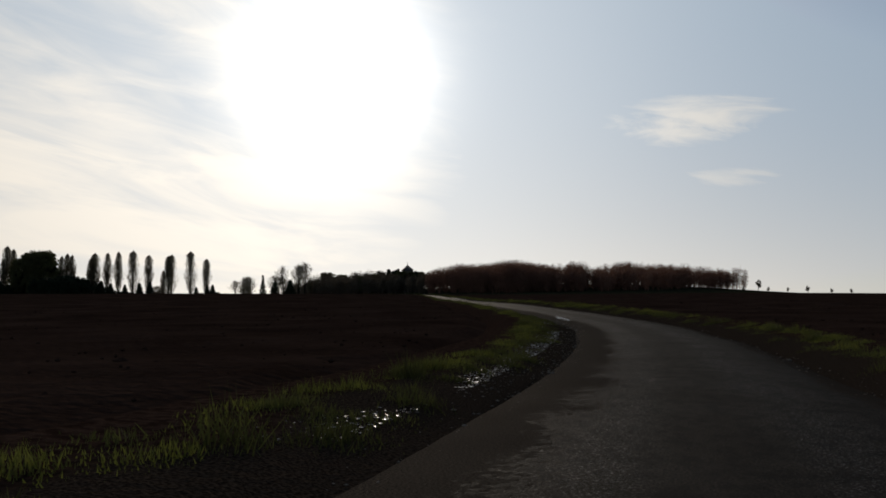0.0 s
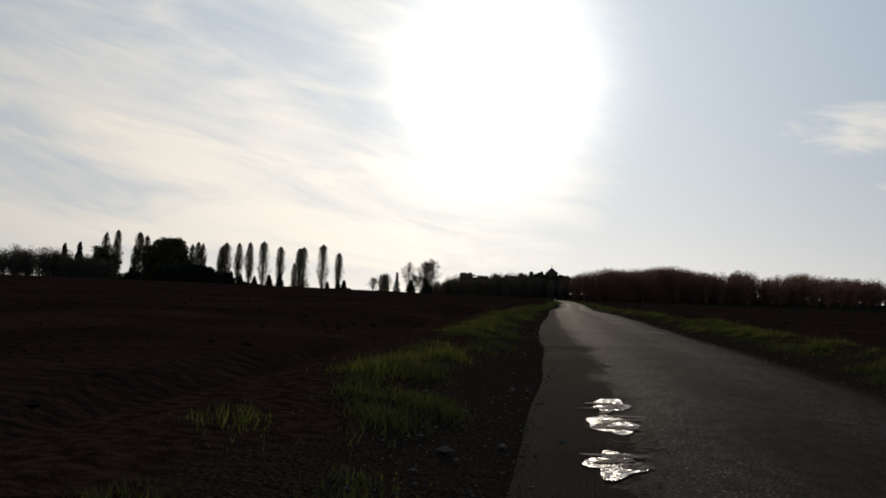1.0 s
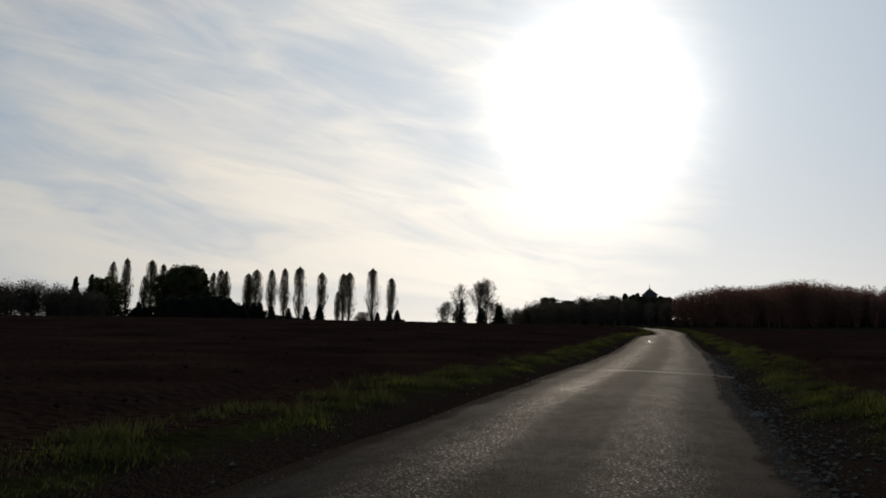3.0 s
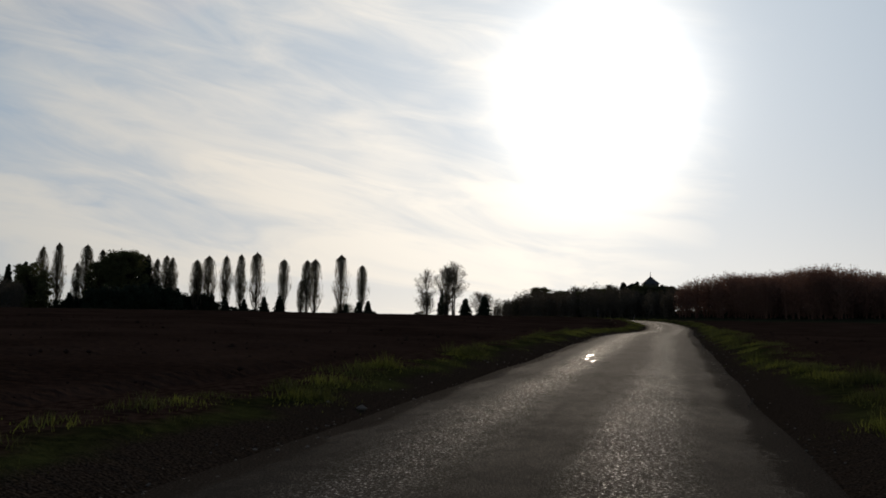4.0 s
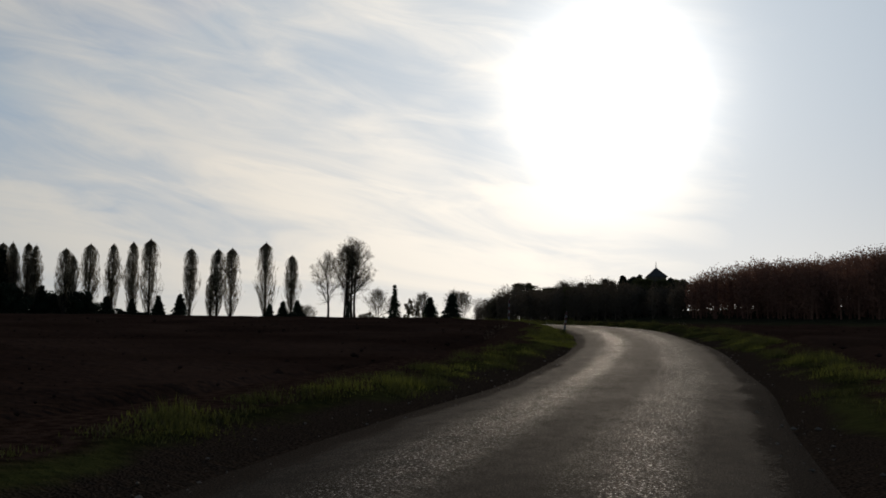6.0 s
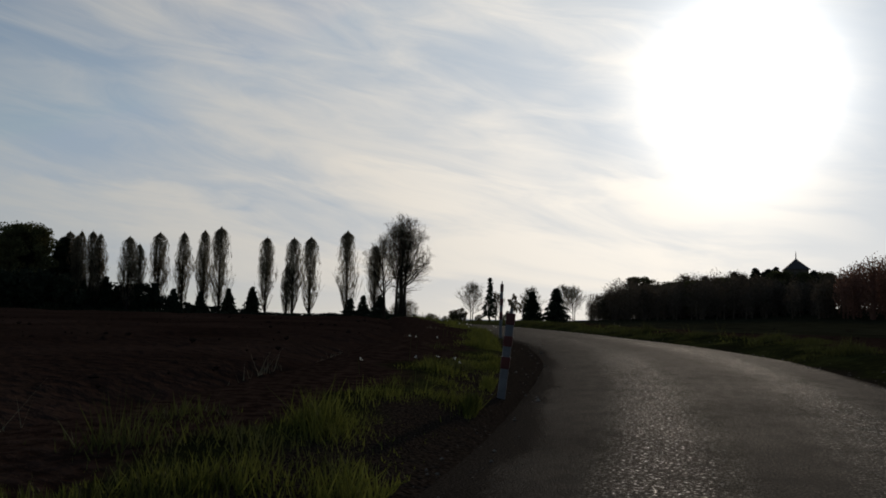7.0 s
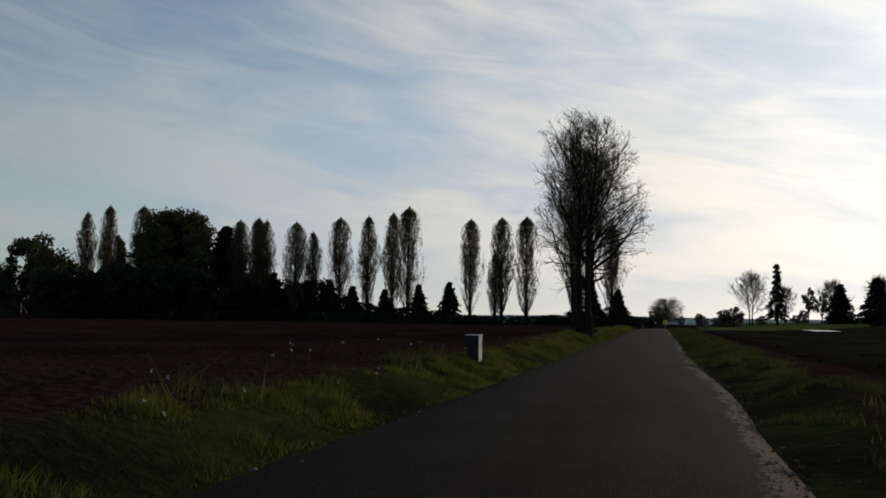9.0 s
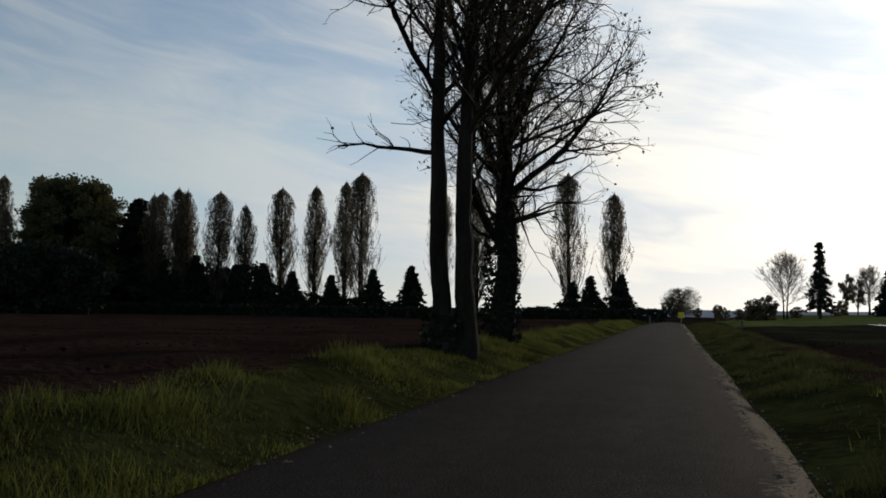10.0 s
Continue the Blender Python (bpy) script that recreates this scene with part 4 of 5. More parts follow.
WILLOW = stand(make_leafy_tree("broad_tree", 41, 21.5, 6.6, "broad dense dark-green tree among the poplars", low=0.14, count=30000, size=0.3, clumps=230, boxy=0.6), -175.5, 366.0, 0, 1.0, tall=0.96)
again(WILLOW, -181.5, 371.0, 140, 0.9, 0.93, label="tall dark green tree in the grove among the poplars")
again(WILLOW, -184.5, 366.0, 250, 0.72, 0.8, label="dark green rounded tree among the poplars")
SHRUB = make_leafy_tree("shrub", 42, 6.0, 3.6, "dark dense shrub in the hedge behind the field", low=0.02, count=6000, size=0.26, clumps=70, mat=NEEDLE, category="shrub", group="hedge shrubs")
HEDGE = [(-164.8, 341.2, 10.6), (-163.5, 344.6, 11.1), (-161.8, 348.3, 11.6), (-160.2, 351.7, 11.9), (-158.1, 356.0, 12.1), (-156.2, 359.4, 11.9), (-192.0, 357.1, 8.2), (-190.8, 361.2, 8.8), (-188.6, 364.6, 9.2), (-186.4, 368.1, 9.7), (-183.9, 372.0, 10.2), (-179.4, 375.1, 10.2), (-175.9, 378.1, 10.1), (-172.2, 381.4, 10.5), (-168.3, 384.6, 10.2), (-167.4, 386.1, 11.0),
         (-163.6, 388.8, 11.2), (-159.4, 391.8, 9.0), (-155.1, 394.6, 7.8), (-150.0, 398.3, 7.2), (-145.1, 402.6, 6.7), (-140.4, 406.4, 5.7), (-130.8, 420.4, 6.4), (-124.5, 421.2, 7.2), (-117.1, 421.6, 7.6)]
for i, (x, y, top) in enumerate(HEDGE):
    size = max(0.3, (top - ground_at(x, y)) / 5.0)
    if i:
        again(SHRUB, x, y, i * 77, 0.65 + 0.5 * size, size)
    else:
        stand(SHRUB, x, y, 0, 0.55 + 0.45 * size, tall=size)
BUSHY = stand(make_leafy_tree("broad_tree", 43, 13.0, 5.6, "dark rounded tree beside a farmhouse", low=0.05, count=9000, size=0.34, clumps=80), -195.0, 349.0, 0, 1.15)
again(BUSHY, -201.0, 354.0, 70, 0.95, 0.9)

# low dark wall of clipped hedge along the far edge of the field
hedge = new("clipped_hedge")
tagged(hedge, "long low clipped dark hedge along the field edge", "hedge")
hs = Soup()
rng = np.random.default_rng(51)
h0, h1 = np.array([-193.0, 350.0]), np.array([-106.0, 416.0])
along = rng.random((14000, 1))
hp = h0 * (1 - along) + h1 * along + rng.normal(0, 0.35, (14000, 2))
hz = np.interp(along[:, 0], np.linspace(0, 1, 60), [ground_at(*(h0 * (1 - u) + h1 * u)) for u in np.linspace(0, 1, 60)])
hs.leaves(np.c_[hp, hz + rng.uniform(0, 1.5, 14000)], 0.3, rng)
part("leaves", hs, NEEDLE, hedge)
hw = Soup()
for u in np.linspace(0, 1, 120):
    q = h0 * (1 - u) + h1 * u
    z = ground_at(*q)
    hw.tube([(q[0], q[1], z - 0.1), (q[0] + 0.1, q[1], z + 1.2)], (0.04, 0.015), 4)
part("stems", hw, BARK, hedge)["kind"] = "stuff"


def make_house(name, x, y, turn, w, d, wall_h, roof_h, label, pyramid=False, finial=0.0, z=None):
    """A house with rendered walls, a slate roof with eaves, windows and a chimney."""
    ob = thing(name, x, y, z, label, "house", turn=turn)
    s = Soup()
    s.box(-w / 2, -d / 2, -1.0, w / 2, d / 2, wall_h)
    part("wall", s, RENDER_WALL, ob)
    r, e = Soup(), 0.5
    a, b = w / 2 + e, d / 2 + e
    if pyramid:
        r.add([(-a, -b, wall_h - 0.1), (a, -b, wall_h - 0.1), (a, b, wall_h - 0.1), (-a, b, wall_h - 0.1), (-a * 0.46, -b * 0.46, wall_h + roof_h * 0.51), (a * 0.46, -b * 0.46, wall_h + roof_h * 0.51),
               (a * 0.46, b * 0.46, wall_h + roof_h * 0.51), (-a * 0.46, b * 0.46, wall_h + roof_h * 0.51), (0, 0, wall_h + roof_h)],
              [[3, 2, 1, 0], [0, 1, 5, 4], [1, 2, 6, 5], [2, 3, 7, 6], [3, 0, 4, 7], [4, 5, 8], [5, 6, 8], [6, 7, 8], [7, 4, 8]])
    else:
        r.add([(-a, -b, wall_h - 0.2), (a, -b, wall_h - 0.2), (a, b, wall_h - 0.2), (-a, b, wall_h - 0.2), (-a, 0, wall_h + roof_h), (a, 0, wall_h + roof_h)],
              [[3, 2, 1, 0], [0, 1, 5, 4], [2, 3, 4, 5], [1, 2, 5], [3, 0, 4]])
        c = Soup()
        c.box(w * 0.28, -0.35, wall_h + roof_h * 0.5, w * 0.28 + 0.8, 0.35, wall_h + roof_h + 0.9)
    roof = part("roof", r, SLATE, ob)
    if pyramid:
        f = Soup()
        f.tube([(0, 0, wall_h + roof_h - 0.1), (0, 0, wall_h + roof_h + finial * 0.6), (0, 0, wall_h + roof_h + finial)], (0.16, 0.1, 0.03), 6)
        part("finial", f, SLATE, roof)
    else:
        part("chimney", c, RENDER_WALL, roof)
    for k in (-1, 0, 1):
        g = Soup()
        g.box(k * w * 0.3 - 0.5, -d / 2 - 0.03, wall_h * 0.45, k * w * 0.3 + 0.5, -d / 2 + 0.05, wall_h * 0.45 + 1.4)
        part("window", g, GLASS, ob)
    return ob


make_house("farmhouse", -203.0, 341.5, 20, 13.0, 8.0, 3.0, 5.4, "low farmhouse with a dark steep roof behind the hedge")
make_house("manor_house", -27.0, 486.2, 12, 5.6, 5.6, 21.2 - ground_at(-27.0, 486.2), 3.0, "tall house with pointed dark roof rising from the woods", pyramid=True, finial=1.9)

# ---- trees at the far right of the road ----
PALE = stand(make_bare_tree("bare_tree", 61, 11.0, 4.4, "pale bare tree beside a fir across the meadow", stems=2, dense=0.9, radius=0.15, leafy=3000, first=0.26, twigs=8), -109.5, 459.0, 0, 1.0)
CEDAR = stand(make_conifer(62, 12.4, 2.7, "tall ragged conifer with open branches", gaps=0.42, low=0.15), -100.2, 450.7, 0)
# far trees and bushes wear the twig colour that carries the haze
SMALLB = make_leafy_tree("broad_tree", 63, 9.0, 2.7, "small round-headed tree on the meadow", low=0.34, count=2600, size=0.24, clumps=34, mat=BUDDING_HAZE, group="trees across the meadow")
BUSH = make_leafy_tree("bush", 65, 6.0, 3.4, "low bush across the fields, greyed by haze in its colour", low=0.02, count=3000, size=0.3, clumps=50, mat=BUDDING_HAZE, category="bush")
ROUND = make_leafy_tree("broad_tree", 64, 10.0, 6.2, "broad budding tree beyond the end of the road", low=0.1, count=11000, size=0.17, clumps=130, mat=BUDDING_HAZE)
FAR = [(-127.2, 531.7, 16.2, "s"), (-142.8, 581.3, 17.1, "s"), (-142.9, 591.6, 20.0, "p"), (-110.0, 550.4, 18.6, "p"), (-116.7, 558.4, 19.5, "p"), (-137.5, 539.9, 16.1, "p"), (-100.8, 483.7, 14.9, "f"), (-91.0, 477.4, 15.8, "f"),
       (-122.2, 516.8, 9.4, "b"), (-123.1, 474.1, 7.6, "b"), (-126.9, 488.4, 8.0, "b"), (-115.6, 477.7, 7.5, "b"), (-116.5, 498.3, 7.9, "b"), (-154.7, 523.0, 7.9, "b"), (-137.9, 499.1, 7.1, "b"),
       (-106.5, 441.6, 8.1, "b"), (-106.5, 445.9, 8.7, "b"), (-85.0, 508.8, 14.8, "b"), (-80.8, 510.0, 15.9, "b"), (-75.9, 514.3, 20.5, "w"), (-71.9, 518.3, 18.3, "w"), (-69.8, 531.6, 19.9, "w"), (-55.9, 485.2, 18.9, "p"),
       (-50.0, 482.4, 19.5, "f"), (-47.2, 484.9, 19.3, "f"), (-42.9, 487.5, 21.0, "f"), (-40.7, 487.9, 20.2, "f"), (-37.7, 490.2, 22.1, "f"), (-35.3, 488.5, 21.0, "f"), (-32.6, 490.8, 22.4, "f"), (-51.0, 474.4, 17.2, "w"), (-44.0, 480.5, 18.4, "w"),
       (-30.2, 479.6, 19.9, "w"), (-23.8, 480.2, 19.7, "w"), (-20.4, 484.0, 19.8, "w"), (-27.2, 477.6, 19.2, "f"), (-33.4, 481.2, 21.2, "f"), (-22.0, 478.4, 20.6, "f"),
       (-196.6, 574.2, 14.4, "r"), (-195.8, 563.4, 9.7, "b"), (-187.2, 568.4, 8.0, "b"), (-191.0, 588.3, 9.1, "b"), (-215.5, 585.3, 7.5, "b"), (-193.6, 564.7, 11.0, "b")]
used = {}
for i, (x, y, top, k) in enumerate(FAR):
    tall = top - ground_at(x, y)
    src, base = {"s": (SMALLB, 8.6), "p": (PALE, 10.6), "f": (FIR, 10.0), "b": (BUSH, 5.9), "w": (WILLOW, 20.0), "r": (ROUND, 9.6)}[k]
    size = max(0.25, tall / base)
    wide = {"w": min(1.0, size * 1.15), "b": 0.25 + 0.4 * size, "f": size * (1.5 if i < 9 else 1.2), "r": size, "s": size * 0.6}.get(k, size)
    if k in "srb" and k not in used:
        stand(src, x, y, 0, wide, tall=size)
    else:
        c = again(src, x, y, i * 61, wide, size)
        c["label"] = {"s": "small round-headed tree on the meadow", "p": "pale bare tree behind dark firs", "f": "dark pointed fir at the edge of the woods", "b": "low bush across the fields, greyed by haze in its colour",
                      "w": "large dark rounded tree at the edge of the woods", "r": "broad budding tree beyond the road end"}[k]
        c["group"] = "trees across the meadow"
    used[k] = True


def make_woods(name, corners, count, seed, h0, h1, label, mat=None):
    """A wood of many leafless trees within four corners, as one mass."""
    rng = np.random.default_rng(seed)
    c = np.array(corners, float)
    s = Soup()
    for i in range(count):
        u, v = rng.random(2)
        p = (c[0] * (1 - u) + c[1] * u) * (1 - v) + (c[3] * (1 - u) + c[2] * u) * v
        z, h = ground_at(*p), rng.uniform(h0, h1) * (1 + 0.07 * math.sin(p[0] * 0.21 + seed) + 0.06 * math.sin(p[0] * 0.083))
        s.tube([(p[0], p[1], z - 0.2), (p[0] + rng.normal(0, 0.3), p[1], z + h * 0.6), (p[0] + rng.normal(0, 0.5), p[1], z + h * 0.95)], (0.2, 0.12, 0.03), 4)
        wide = h * rng.uniform(0.17, 0.26)
        n = 420
        d = rng.normal(0, 1, (n, 3))
        d *= rng.random((n, 1)) ** 0.35 / np.linalg.norm(d, axis=1, keepdims=True)
        s.leaves(np.array([p[0], p[1], z + h * 0.52]) + d * (wide, wide, h * 0.49), 0.23, rng, 0.5, 1.9)
        for k in range(14):
            a = rng.uniform(0, 2 * np.pi)
            b0 = rng.uniform(0.25, 0.8)
            tip = np.array([p[0] + math.cos(a) * wide, p[1] + math.sin(a) * wide, z + h * min(0.9, b0 + 0.25)])
            s.tube([(p[0], p[1], z + h * b0), tip], (0.06, 0.015), 3)
    ob = new(name, s.mesh(name, mat or WOODLAND))
    return tagged(ob, label, "woods", kind="stuff")


make_woods("woods", [(-16, 440), (22, 390), (70, 392), (20, 505)], 460, 71, 11.0, 14.0, "reddish-brown leafless wood on the rise")
make_woods("woods", [(22, 390), (75, 380), (150, 440), (130, 500)], 420, 72, 7.5, 11.5, "reddish-brown leafless wood on the rise")
make_woods("woods", [(-70, 466), (-18, 442), (15, 515), (-50, 525)], 260, 73, 8.0, 11.3, "dark mixed wood below the house roof", MIXED_WOOD)
make_woods("woods", [(-76, 476), (-40, 476), (-60, 610), (-124, 606)], 230, 75, 8.5, 12.5, "dark mixed wood running down towards the meadow", MIXED_WOOD)
make_woods("woods", [(-226, 270), (-176, 326), (-215, 352), (-262, 300)], 240, 74, 8.0, 11.5, "dark wood beyond the ploughed field", MIXED_WOOD)
for i, (x, y, top) in enumerate([(-235.1, 380.2, 21.9), (-227.4, 379.8, 22.7)]):
    again(FIR, x, y, i * 40, 1.2, (top - ground_at(x, y)) / 10.0, label="dark fir rising over the far wood")
for i, (x, y, top) in enumerate([(126.5, 385.1, 8.2), (136.4, 381.7, 7.2), (143.9, 378.9, 7.3), (151.3, 376.0, 9.7), (159.9, 372.4, 7.7), (166.8, 369.4, 7.4), (138.3, 399.8, 13.0)]):
    size = max(0.3, (top - ground_at(x, y)) / 8.6)
    c = again(SMALLB, x, y, i * 50, size * 0.8, size, label="small dark tree standing on the far field")
    c["group"] = "lone trees on the far field"

# meadow before the far trees, laid over the field
ma, mb, mc, md = (np.array(q[:2]) for q in ((-76.0, 376.0), (-84.0, 452.0), (-125.4, 584.3), (-168.0, 540.0)))
ms, mv = Soup(), []
for i in range(31):
    for j in range(31):
        u, v = i / 30, j / 30
        q = (ma * (1 - u) + mb * u) * (1 - v) + (md * (1 - u) + mc * u) * v
        mv.append((q[0], q[1], ground_at(*q) + (0.35 if 0 < i < 30 and 0 < j < 30 else -0.2)))
ms.add(mv, [[i * 31 + j, i * 31 + 31 + j, i * 31 + 32 + j, i * 31 + j + 1] for i in range(30) for j in range(30)])
tagged(new("meadow", ms.mesh("meadow", MEADOW, True)), "green meadow before the far trees", "meadow", kind="structure")

# far hills, the blue of the distance painted into their colour
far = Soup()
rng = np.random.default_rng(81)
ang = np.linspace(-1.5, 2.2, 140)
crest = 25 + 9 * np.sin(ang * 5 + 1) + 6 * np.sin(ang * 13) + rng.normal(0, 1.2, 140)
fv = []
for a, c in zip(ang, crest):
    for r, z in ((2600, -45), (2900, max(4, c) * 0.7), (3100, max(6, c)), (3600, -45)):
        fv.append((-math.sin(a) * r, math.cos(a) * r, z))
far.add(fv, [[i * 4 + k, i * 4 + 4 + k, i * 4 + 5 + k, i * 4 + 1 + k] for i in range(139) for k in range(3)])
tagged(new("backdrop", far.mesh("backdrop", HAZE_HILL, True)), "low wooded hills with blue haze in their colour", "hill", kind="structure")

# ---- roadside things ----
def make_marker_post(x, y, z, tall, lean, label):
    """A white bend marker post with three red bands and a slim peg on top."""
    ob = new("marker_post")
    ob.matrix_basis = pose(x, y, z, lean[0], lean[1], 20) @ Matrix.Diagonal((1, 1, tall, 1))
    tagged(ob, label, "post", "bend marker posts")
    s = Soup()
    s.box(-0.042, -0.028, -0.3, 0.042, 0.028, 0.93)
    bevelled("shaft", s, PAINT_W_BACKLIT, ob, 0.02)
    c = Soup()
    c.tube([(0, 0, 0.92), (0, 0, 1.0)], (0.018, 0.014), 8)
    part("peg", c, PAINT_W_BACKLIT, ob)
    for z0, z1 in ((0.16, 0.33), (0.47, 0.62), (0.77, 0.936)):
        b = Soup()
        b.box(-0.047, -0.033, z0, 0.047, 0.033, z1)
        bevelled("red_band", b, PAINT_R_BACKLIT, ob, 0.012, "red band, its backlit dullness in the colour")
    return ob


make_marker_post(-8.92, 245.78, 3.92, 0.74, (2, 6), "leaning white marker post with red bands in the bend")
make_marker_post(-15.15, 260.2, 4.43, 1.3, (0, 1), "white marker post with red bands beside the bend")

box = thing("roadside_cabinet", -40.9, 301.5, 4.74, "small white roadside cabinet with flat lid in the grass", "cabinet", turn=121)
s = Soup()
s.box(-0.17, -0.24, -0.3, 0.17, 0.02, 0.5)
body = bevelled("body", s, PATCH, box, 0.015, "dark grey plastic body")
s = Soup()
s.box(-0.19, -0.27, 0.502, 0.19, 0.05, 0.522)
bevelled("lid", s, STONE, box, 0.01)
s = Soup()
s.box(-0.165, -0.256, -0.1, 0.165, -0.242, 0.495)
door = bevelled("door", s, STONE, box, 0.004)
s = Soup()
for k in range(3):
    s.box(0.02, -0.264, 0.27 + k * 0.05, 0.09, -0.258, 0.3 + k * 0.05)
part("label_plate", s, PATCH, door, "dark printed plate")

sign = thing("road_sign", -91.5, 395.3, 3.9, "small yellow sign on a post beside the road", "sign", turn=30)
sign.location.z = ground_at(sign.location.x, sign.location.y)
s = Soup()
s.tube([(0, 0, -0.3), (0, 0, 1.15)], (0.03, 0.03), 8)
part("pole", s, STEEL, sign)
s = Soup()
s.box(-0.3, -0.045, 0.55, 0.3, -0.032, 1.15)
bevelled("plate", s, PAINT_Y, sign, 0.004, "yellow plate")

for x, y in ((-90.5, 387.9, 4.0)[:2], (-75.5, 376.5, 4.4)[:2]):
    ob = thing("white_marker", x, y, None, "small white marker stake in the verge", "marker", "marker stakes")
    s = Soup()
    s.box(-0.06, -0.06, -0.2, 0.06, 0.06, 0.55)
    bevelled("stake", s, PAINT_W_BACKLIT, ob, 0.02)
    s = Soup()
    s.box(-0.065, -0.065, 0.42, 0.065, 0.065, 0.47)
    part("band", s, PATCH, ob, "dark band")


# ---- standing water, patches and loose stone ----
def blot(name, x, y, rx, ry, turn, mat, label, category, seed, lift, on_road=True):
    """A flat irregular patch that follows the surface."""
    rng = np.random.default_rng(seed)
    n = 40
    w = rng.normal(0, 1, n)
    for _ in range(2):
        w = (np.roll(w, 1) + w + np.roll(w, -1)) / 3
    c, s_ = math.cos(radians(turn)), math.sin(radians(turn))
    v = []
    for f in (1.0, 0.5):
        for i in range(n):
            a, r = i * 2 * math.pi / n, f * max(0.35, 1 + 0.5 * w[i])
            px, py = rx * r * math.cos(a), ry * r * math.sin(a)
            v.append((x + px * c - py * s_, y + px * s_ + py * c))
    v.append((x, y))
    v = np.array(v)
    d, rz = beside(v[:, 0], v[:, 1])
    z = (rz + np.interp(np.abs(d), [0, 1.2, HALF, HALF + 0.25], [0.05, 0.03, -0.02, -0.05]) if on_road else ground_z(v[:, 0], v[:, 1])) + lift
    if not on_road:
        z[:] = z.mean()
    s = Soup()
    s.add(np.c_[v, z], [[i, (i + 1) % n, n + (i + 1) % n, n + i] for i in range(n)] + [[n + i, n + (i + 1) % n, 2 * n] for i in range(n)])
    return tagged(new(name, s.mesh(name, mat, True)), label, category, kind="")


# three puddles, then three slivers of water added for glints on the wheel track
for i, (x, y, rx, ry, turn) in enumerate([(5.02, 42.6, 0.3, 0.62, 3), (5.05, 41.5, 0.3, 0.6, 3), (5.08, 39.85, 0.38, 0.5, 3),
                                          (-1.5, 162.6, 0.13, 0.75, 3), (-1.35, 161.2, 0.08, 0.4, 3), (-1.1, 160.4, 0.1, 0.3, 3)]):
    blot("puddle", x, y, rx * 0.52, ry * 0.72, turn, WATER, "shallow puddle or added glint sliver on the broken asphalt", "puddle", 90 + i, 0.008)
blot("asphalt_seam", 1.15, 127.0, 1.75, 0.34, -4, SLAB, "pale worn seam across the mended road", "asphalt", 170, 0.006)
for i, (x, y, rx, turn) in enumerate([(5.0, 42.75, 0.18, -9), (5.08, 42.60, 0.1, 50), (4.98, 42.15, 0.12, 70), (5.1, 41.65, 0.16, 12), (5.0, 41.45, 0.1, 60), (5.12, 41.25, 0.14, -20), (5.12, 40.05, 0.16, -6), (5.08, 39.95, 0.08, 75), (5.2, 39.75, 0.1, 60), (5.0, 42.45, 0.2, 8), (5.1, 41.90, 0.16, -14), (5.02, 41.30, 0.2, 5), (5.05, 39.85, 0.15, 12), (5.2, 39.70, 0.12, -8)]):
    blot("asphalt_ridge", x, y, rx, 0.045, turn, SLAB, "dark ridge of broken asphalt between puddles", "asphalt", 160 + i, 0.014)
for i, (x, y, rx, ry) in enumerate([(-73.0, 402.0, 2.0, 16.0)]):
    blot("pond", x, y, rx, ry, 23, WATER, "thin strip of standing water on the wet field", "puddle", 120 + i, 0.07, False)


# lifted slabs of broken asphalt along the crumbled edges
for i, (x, y, rx, ry, turn) in enumerate([(6.35, 60.3, 0.32, 0.22, 0), (6.45, 59.6, 0.2, 0.2, 20)]):
    blot("asphalt_slab", x, y, rx, ry, turn, SLAB, "pale cracked slab of broken asphalt at the road edge", "asphalt", 140 + i, 0.006)

def along_road(s, off):
    """World places beside the road, by metres along it and to its left."""
    i = np.clip(s.astype(int), 0, len(STATIONS) - 2)
    f = (s - i)[:, None]
    return STATIONS[i] * (1 - f) + STATIONS[i + 1] * f + LEFT[i] * (off - np.sign(off) * slim(s))[:, None]


VERGE = [HALF - 0.05, HALF + 0.25, HALF + 0.7, HALF + 1.3, HALF + 2.0, HALF + 2.7, HALF + 3.6]


def verge_rise(o, side, y):
    """Height of the verge over the road, o metres from its middle (side 1: left)."""
    left = np.interp(o, [0, 1.2] + VERGE, [0.05, 0.03, -0.02, -0.02, 0.14, 0.34, 0.42, 0.4, -0.2])
    right = np.interp(o, [0, 1.2] + VERGE, [0.05, 0.03, -0.02, -0.03, 0.06, 0.18, 0.26, 0.22, -0.3])
    return np.where(side > 0, np.where(left > 0, left * np.where(o > HALF, bank(y), 1), left), right)


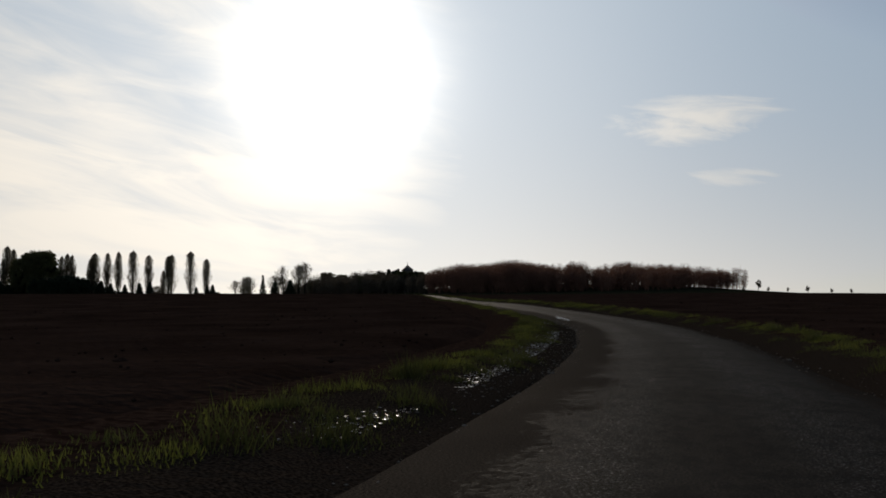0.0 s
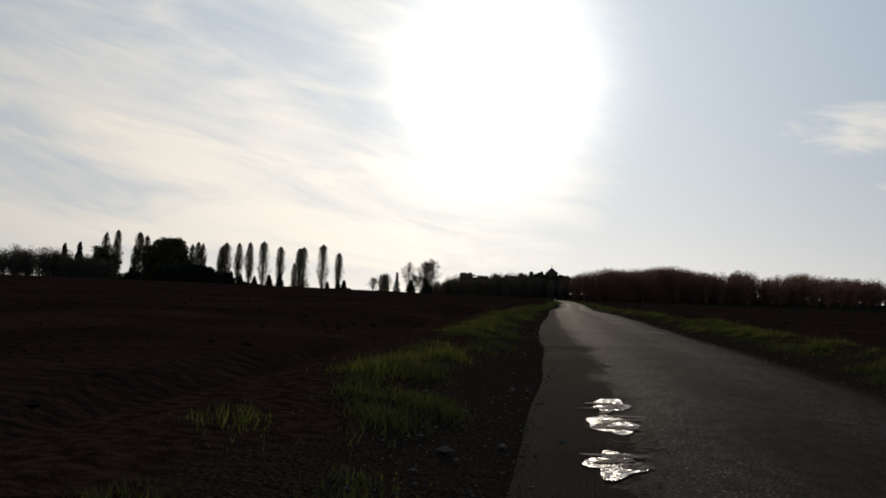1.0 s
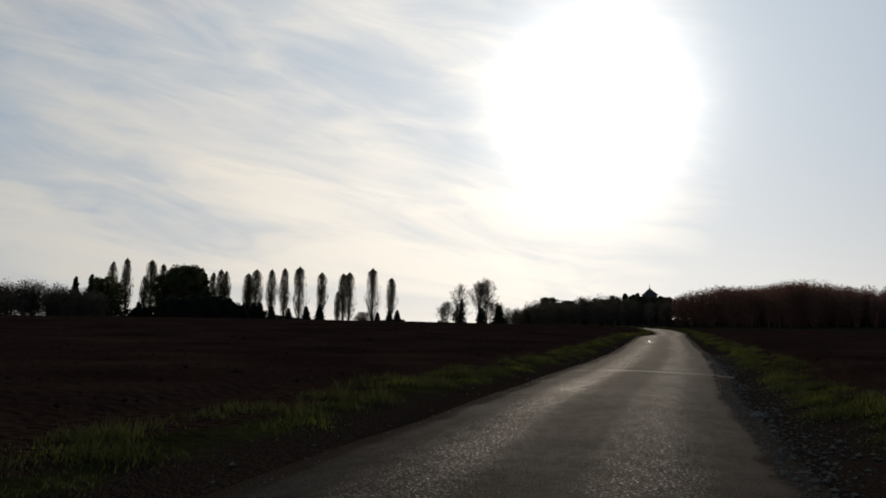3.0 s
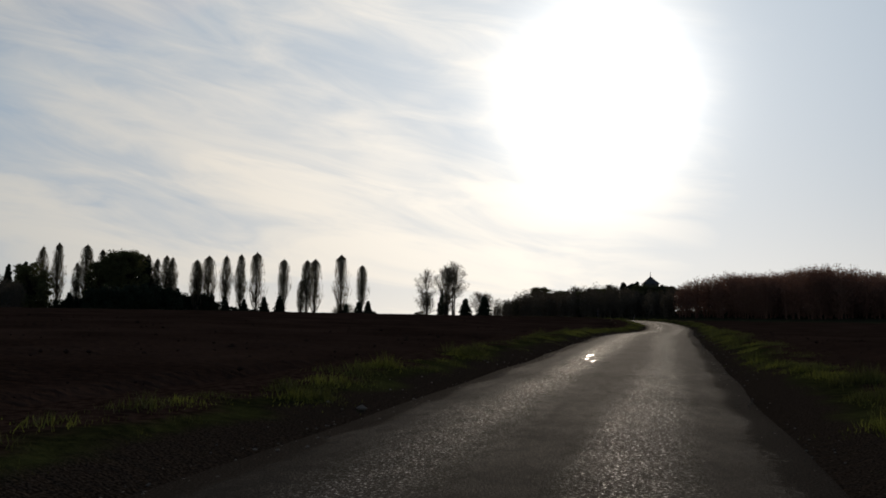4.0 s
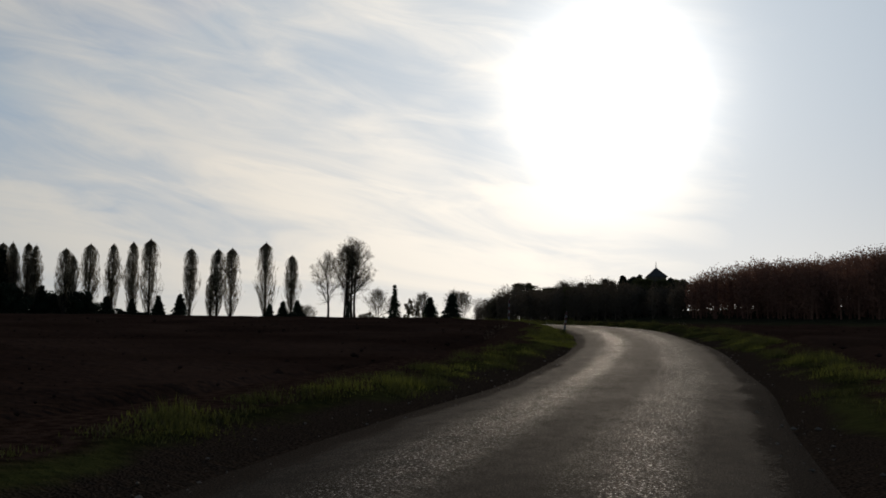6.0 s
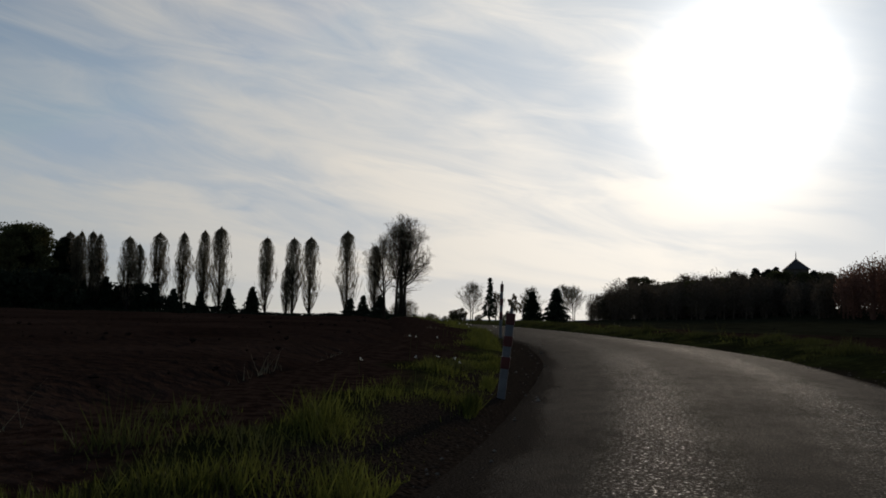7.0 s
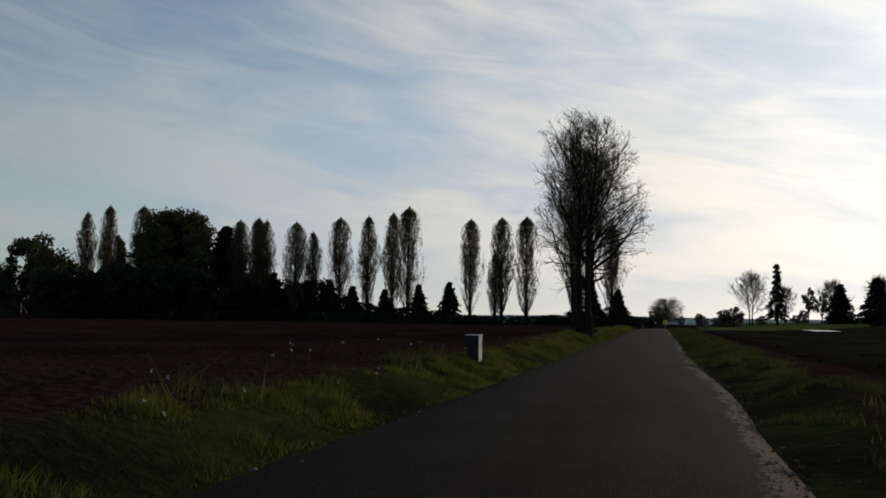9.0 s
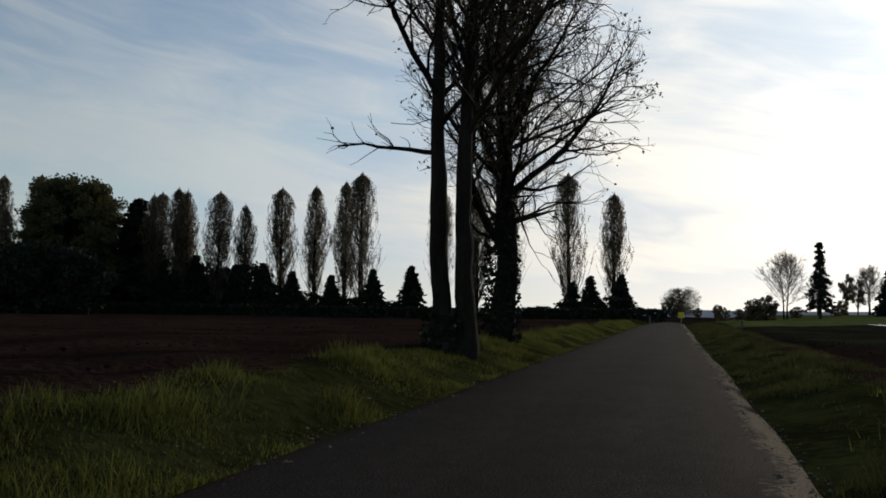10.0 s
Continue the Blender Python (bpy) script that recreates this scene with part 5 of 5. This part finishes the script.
def tufts(name, count, seed, lo, hi, tall, wide, mat, label, clump=0.6, s0=40, s1=470, per=14, sides=(-1, 1)):
    """Blades of grass on both verges, in tufts."""
    rng = np.random.default_rng(seed)
    heads = count // per
    hs, ho = rng.uniform(s0, s1, heads), rng.uniform(lo, hi, heads)
    side = rng.choice(sides, heads)
    k = rng.integers(0, heads, count)
    ds, do = rng.normal(0, clump * 0.4, count), rng.normal(0, clump * 0.3, count)
    dome = 0.3 + 0.95 * np.exp(-0.5 * ((ds / (clump * 0.34)) ** 2 + (do / (clump * 0.26)) ** 2))      # tallest in the heart of a clump
    s, o = hs[k] + ds, np.clip(ho[k] + do, HALF + 0.02, HALF + 3.9)
    worn = HALF + (0.85 + 0.3 * rng.random(count)) * np.exp(-((s - 317) / 10) ** 2)      # bare inside of the bend
    o = np.where(side[k] > 0, np.maximum(o, worn), o)
    patch = 0.5 + 0.5 * np.sin(hs * 1.9 + 2.2 * np.sin(hs * 0.37) + ho * 2.3 + seed) * np.sin(hs * 0.73 - ho * 1.7 + 0.5 * seed)
    keep = patch[k] + rng.normal(0, 0.1, count) > 0.36          # bare, dark gaps between the clumps
    k, s, o, dome = k[keep], s[keep], o[keep], dome[keep]
    count = len(k)
    p = along_road(s, o * side[k])
    p[:, 2] += verge_rise(o, side[k], p[:, 1]) - 0.01
    size = ((0.45 + 1.1 * rng.random(heads) ** 2) * (0.6 + 0.8 * patch ** 2))[k] * dome * tall * rng.uniform(0.5, 1.2, count) * np.interp(o, [HALF, HALF + 0.5, HALF + 1.2], [0.55, 0.85, 1.0])
    a = rng.uniform(0, 2 * np.pi, count)
    lean = rng.normal(0, 0.35, (count, 2))
    base = np.stack([np.cos(a), np.sin(a), 0 * a], 1) * (wide * rng.uniform(0.6, 1.4, count))[:, None]
    tip = p + np.c_[lean * size[:, None], size]
    v = np.stack([p - base, p + base, tip], 1).reshape(-1, 3)
    me = bpy.data.meshes.new(name)
    me.from_pydata(v.tolist(), [], np.arange(count * 3).reshape(count, 3).tolist())
    me.materials.append(mat)
    return tagged(new(name, me), label, "grass", kind="stuff")


tufts("grass", 260000, 201, HALF + 0.65, HALF + 1.9, 0.16, 0.0065, DULL_BLADE, "thin short grass in tufts behind the muddy road edges", clump=0.6, per=170, s1=305)
tufts("grass", 70000, 210, HALF + 1.2, HALF + 1.9, 0.15, 0.006, BLADE, "green strip of grass between the mud and the field", clump=0.7, per=180, s0=45, s1=130)
tufts("grass", 90000, 209, HALF + 0.75, HALF + 1.7, 0.15, 0.006, BLADE, "green grass in tufts along the field edges", clump=0.7, per=260, s0=120, s1=305)
tufts("grass", 170000, 204, HALF + 0.1, HALF + 1.2, 0.15, 0.0055, BLADE, "short green grass in tufts on the narrow verge", clump=0.6, per=380, s0=297, s1=392, sides=(1,))
tufts("grass", 120000, 207, HALF + 0.3, HALF + 1.8, 0.16, 0.0055, DULL_BLADE, "dull rough grass beside the sandy road edge", clump=0.7, per=380, s0=297, s1=392, sides=(-1,))
tufts("grass", 170000, 205, HALF + 0.05, HALF + 1.7, 0.17, 0.0055, BLADE, "short green grass in tufts below the roadside trees", clump=0.75, per=400, s0=384, sides=(1,))
tufts("grass", 130000, 208, HALF + 0.2, HALF + 2.2, 0.18, 0.0055, DULL_BLADE, "dull rough grass and weeds beside the field", clump=0.75, per=400, s0=384, sides=(-1,))
tufts("tall_weeds", 9000, 202, HALF + 0.8, HALF + 1.6, 0.26, 0.006, BLADE, "taller weeds and grass on the verges", 0.4, s0=300)
tufts("weed_clumps", 50000, 206, HALF + 0.6, HALF + 1.7, 0.19, 0.006, DULL_BLADE, "dark rough clumps of grass on the verges", 0.55, s0=60, per=170)
tufts("dry_stalks", 900, 203, HALF + 1.4, HALF + 3.4, 0.26, 0.003, STALK, "thin dry stalks standing in the verge", 0.5, s0=300)


def scatter(name, count, seed, offsets, size, mat, label, category, s0, s1, sides, lift=0.0, field=False, flat_=0.6):
    """Loose stones or clods: small uneven eight-sided lumps."""
    rng = np.random.default_rng(seed)
    s, o = rng.uniform(s0, s1, count), rng.uniform(*offsets, count) if field else np.abs(rng.normal(0, 1, count)) * (offsets[1] - offsets[0]) * 0.5 + offsets[0]
    side = rng.choice(sides, count)
    p = along_road(s, o * side)
    if field:
        p[:, 2] = ground_z(p[:, 0], p[:, 1])
    else:
        p[:, 2] += verge_rise(o, side, p[:, 1]) + lift
    r = size * rng.lognormal(0, 0.5, count)
    corner = np.array([(1, 0, 0), (0, 1, 0), (-1, 0, 0), (0, -1, 0), (0, 0, flat_), (0, 0, -flat_)])
    v = p[:, None] + corner[None] * r[:, None, None] * rng.uniform(0.6, 1.3, (count, 6, 1))
    f = np.array([(0, 1, 4), (1, 2, 4), (2, 3, 4), (3, 0, 4), (1, 0, 5), (2, 1, 5), (3, 2, 5), (0, 3, 5)])
    f = (f[None] + (np.arange(count) * 6)[:, None, None]).reshape(-1, 3)
    me = bpy.data.meshes.new(name)
    me.from_pydata(v.reshape(-1, 3).tolist(), [], f.tolist())
    me.materials.append(mat)
    return tagged(new(name, me), label, category, kind="stuff")


flowers, stems = Soup(), Soup()
rng = np.random.default_rng(401)
fs, fo = rng.uniform(305, 372, 70), HALF + rng.uniform(0.8, 1.9, 70)
for p, o in zip(along_road(fs, fo), fo):
    z = p[2] + float(verge_rise(np.array([o]), np.array([1]), p[1])[0])
    tall = rng.uniform(0.14, 0.34)
    stems.tube([(p[0], p[1], z - 0.02), (p[0] + rng.normal(0, 0.02), p[1] + rng.normal(0, 0.02), z + tall)], (0.004, 0.002), 3)
    flowers.leaves(np.array([p[0], p[1], z + tall]) + rng.normal(0, 0.008, (6, 3)), 0.012, rng)
tagged(new("flower_stems", stems.mesh("flower_stems", DULL_BLADE)), "thin green stems of flowers on the verge", "flowers", kind="stuff")
tagged(new("white_flowers", flowers.mesh("white_flowers", FLOWER)), "small white wild flowers on the verge", "flowers", kind="stuff")

scatter("loose_stones", 9000, 301, (HALF - 0.25, HALF + 0.7), 0.012, PEBBLE, "loose stones along the crumbling road edges", "stones", 45, 470, (-1, 1))
scatter("loose_stones", 2600, 302, (HALF - 0.1, HALF + 1.2), 0.009, PEBBLE, "pale broken stones on the muddy inside of the bend", "stones", 70, 118, (1,))
scatter("loose_stones", 5000, 304, (HALF - 0.3, HALF + 0.8), 0.016, PEBBLE, "pale stones washed along the road edge", "stones", 165, 205, (-1,))
scatter("loose_stones", 5000, 305, (HALF - 0.2, HALF + 0.2), 0.011, PEBBLE, "pale crumbled stones along the road edge", "stones", 322, 420, (-1,))
scatter("wet_stones", 3200, 306, (HALF + 0.65, HALF + 1.15), 0.0095, WET_STONE, "wet pale stones glinting in the muddy bend", "stones", 66, 98, (1,), flat_=0.22)
scatter("soil_clods", 26000, 303, (HALF + 3.3, HALF + 34.0), 0.035, SOIL, "clods of ploughed earth on the fields", "soil", 40, 470, (-1, 1), field=True)
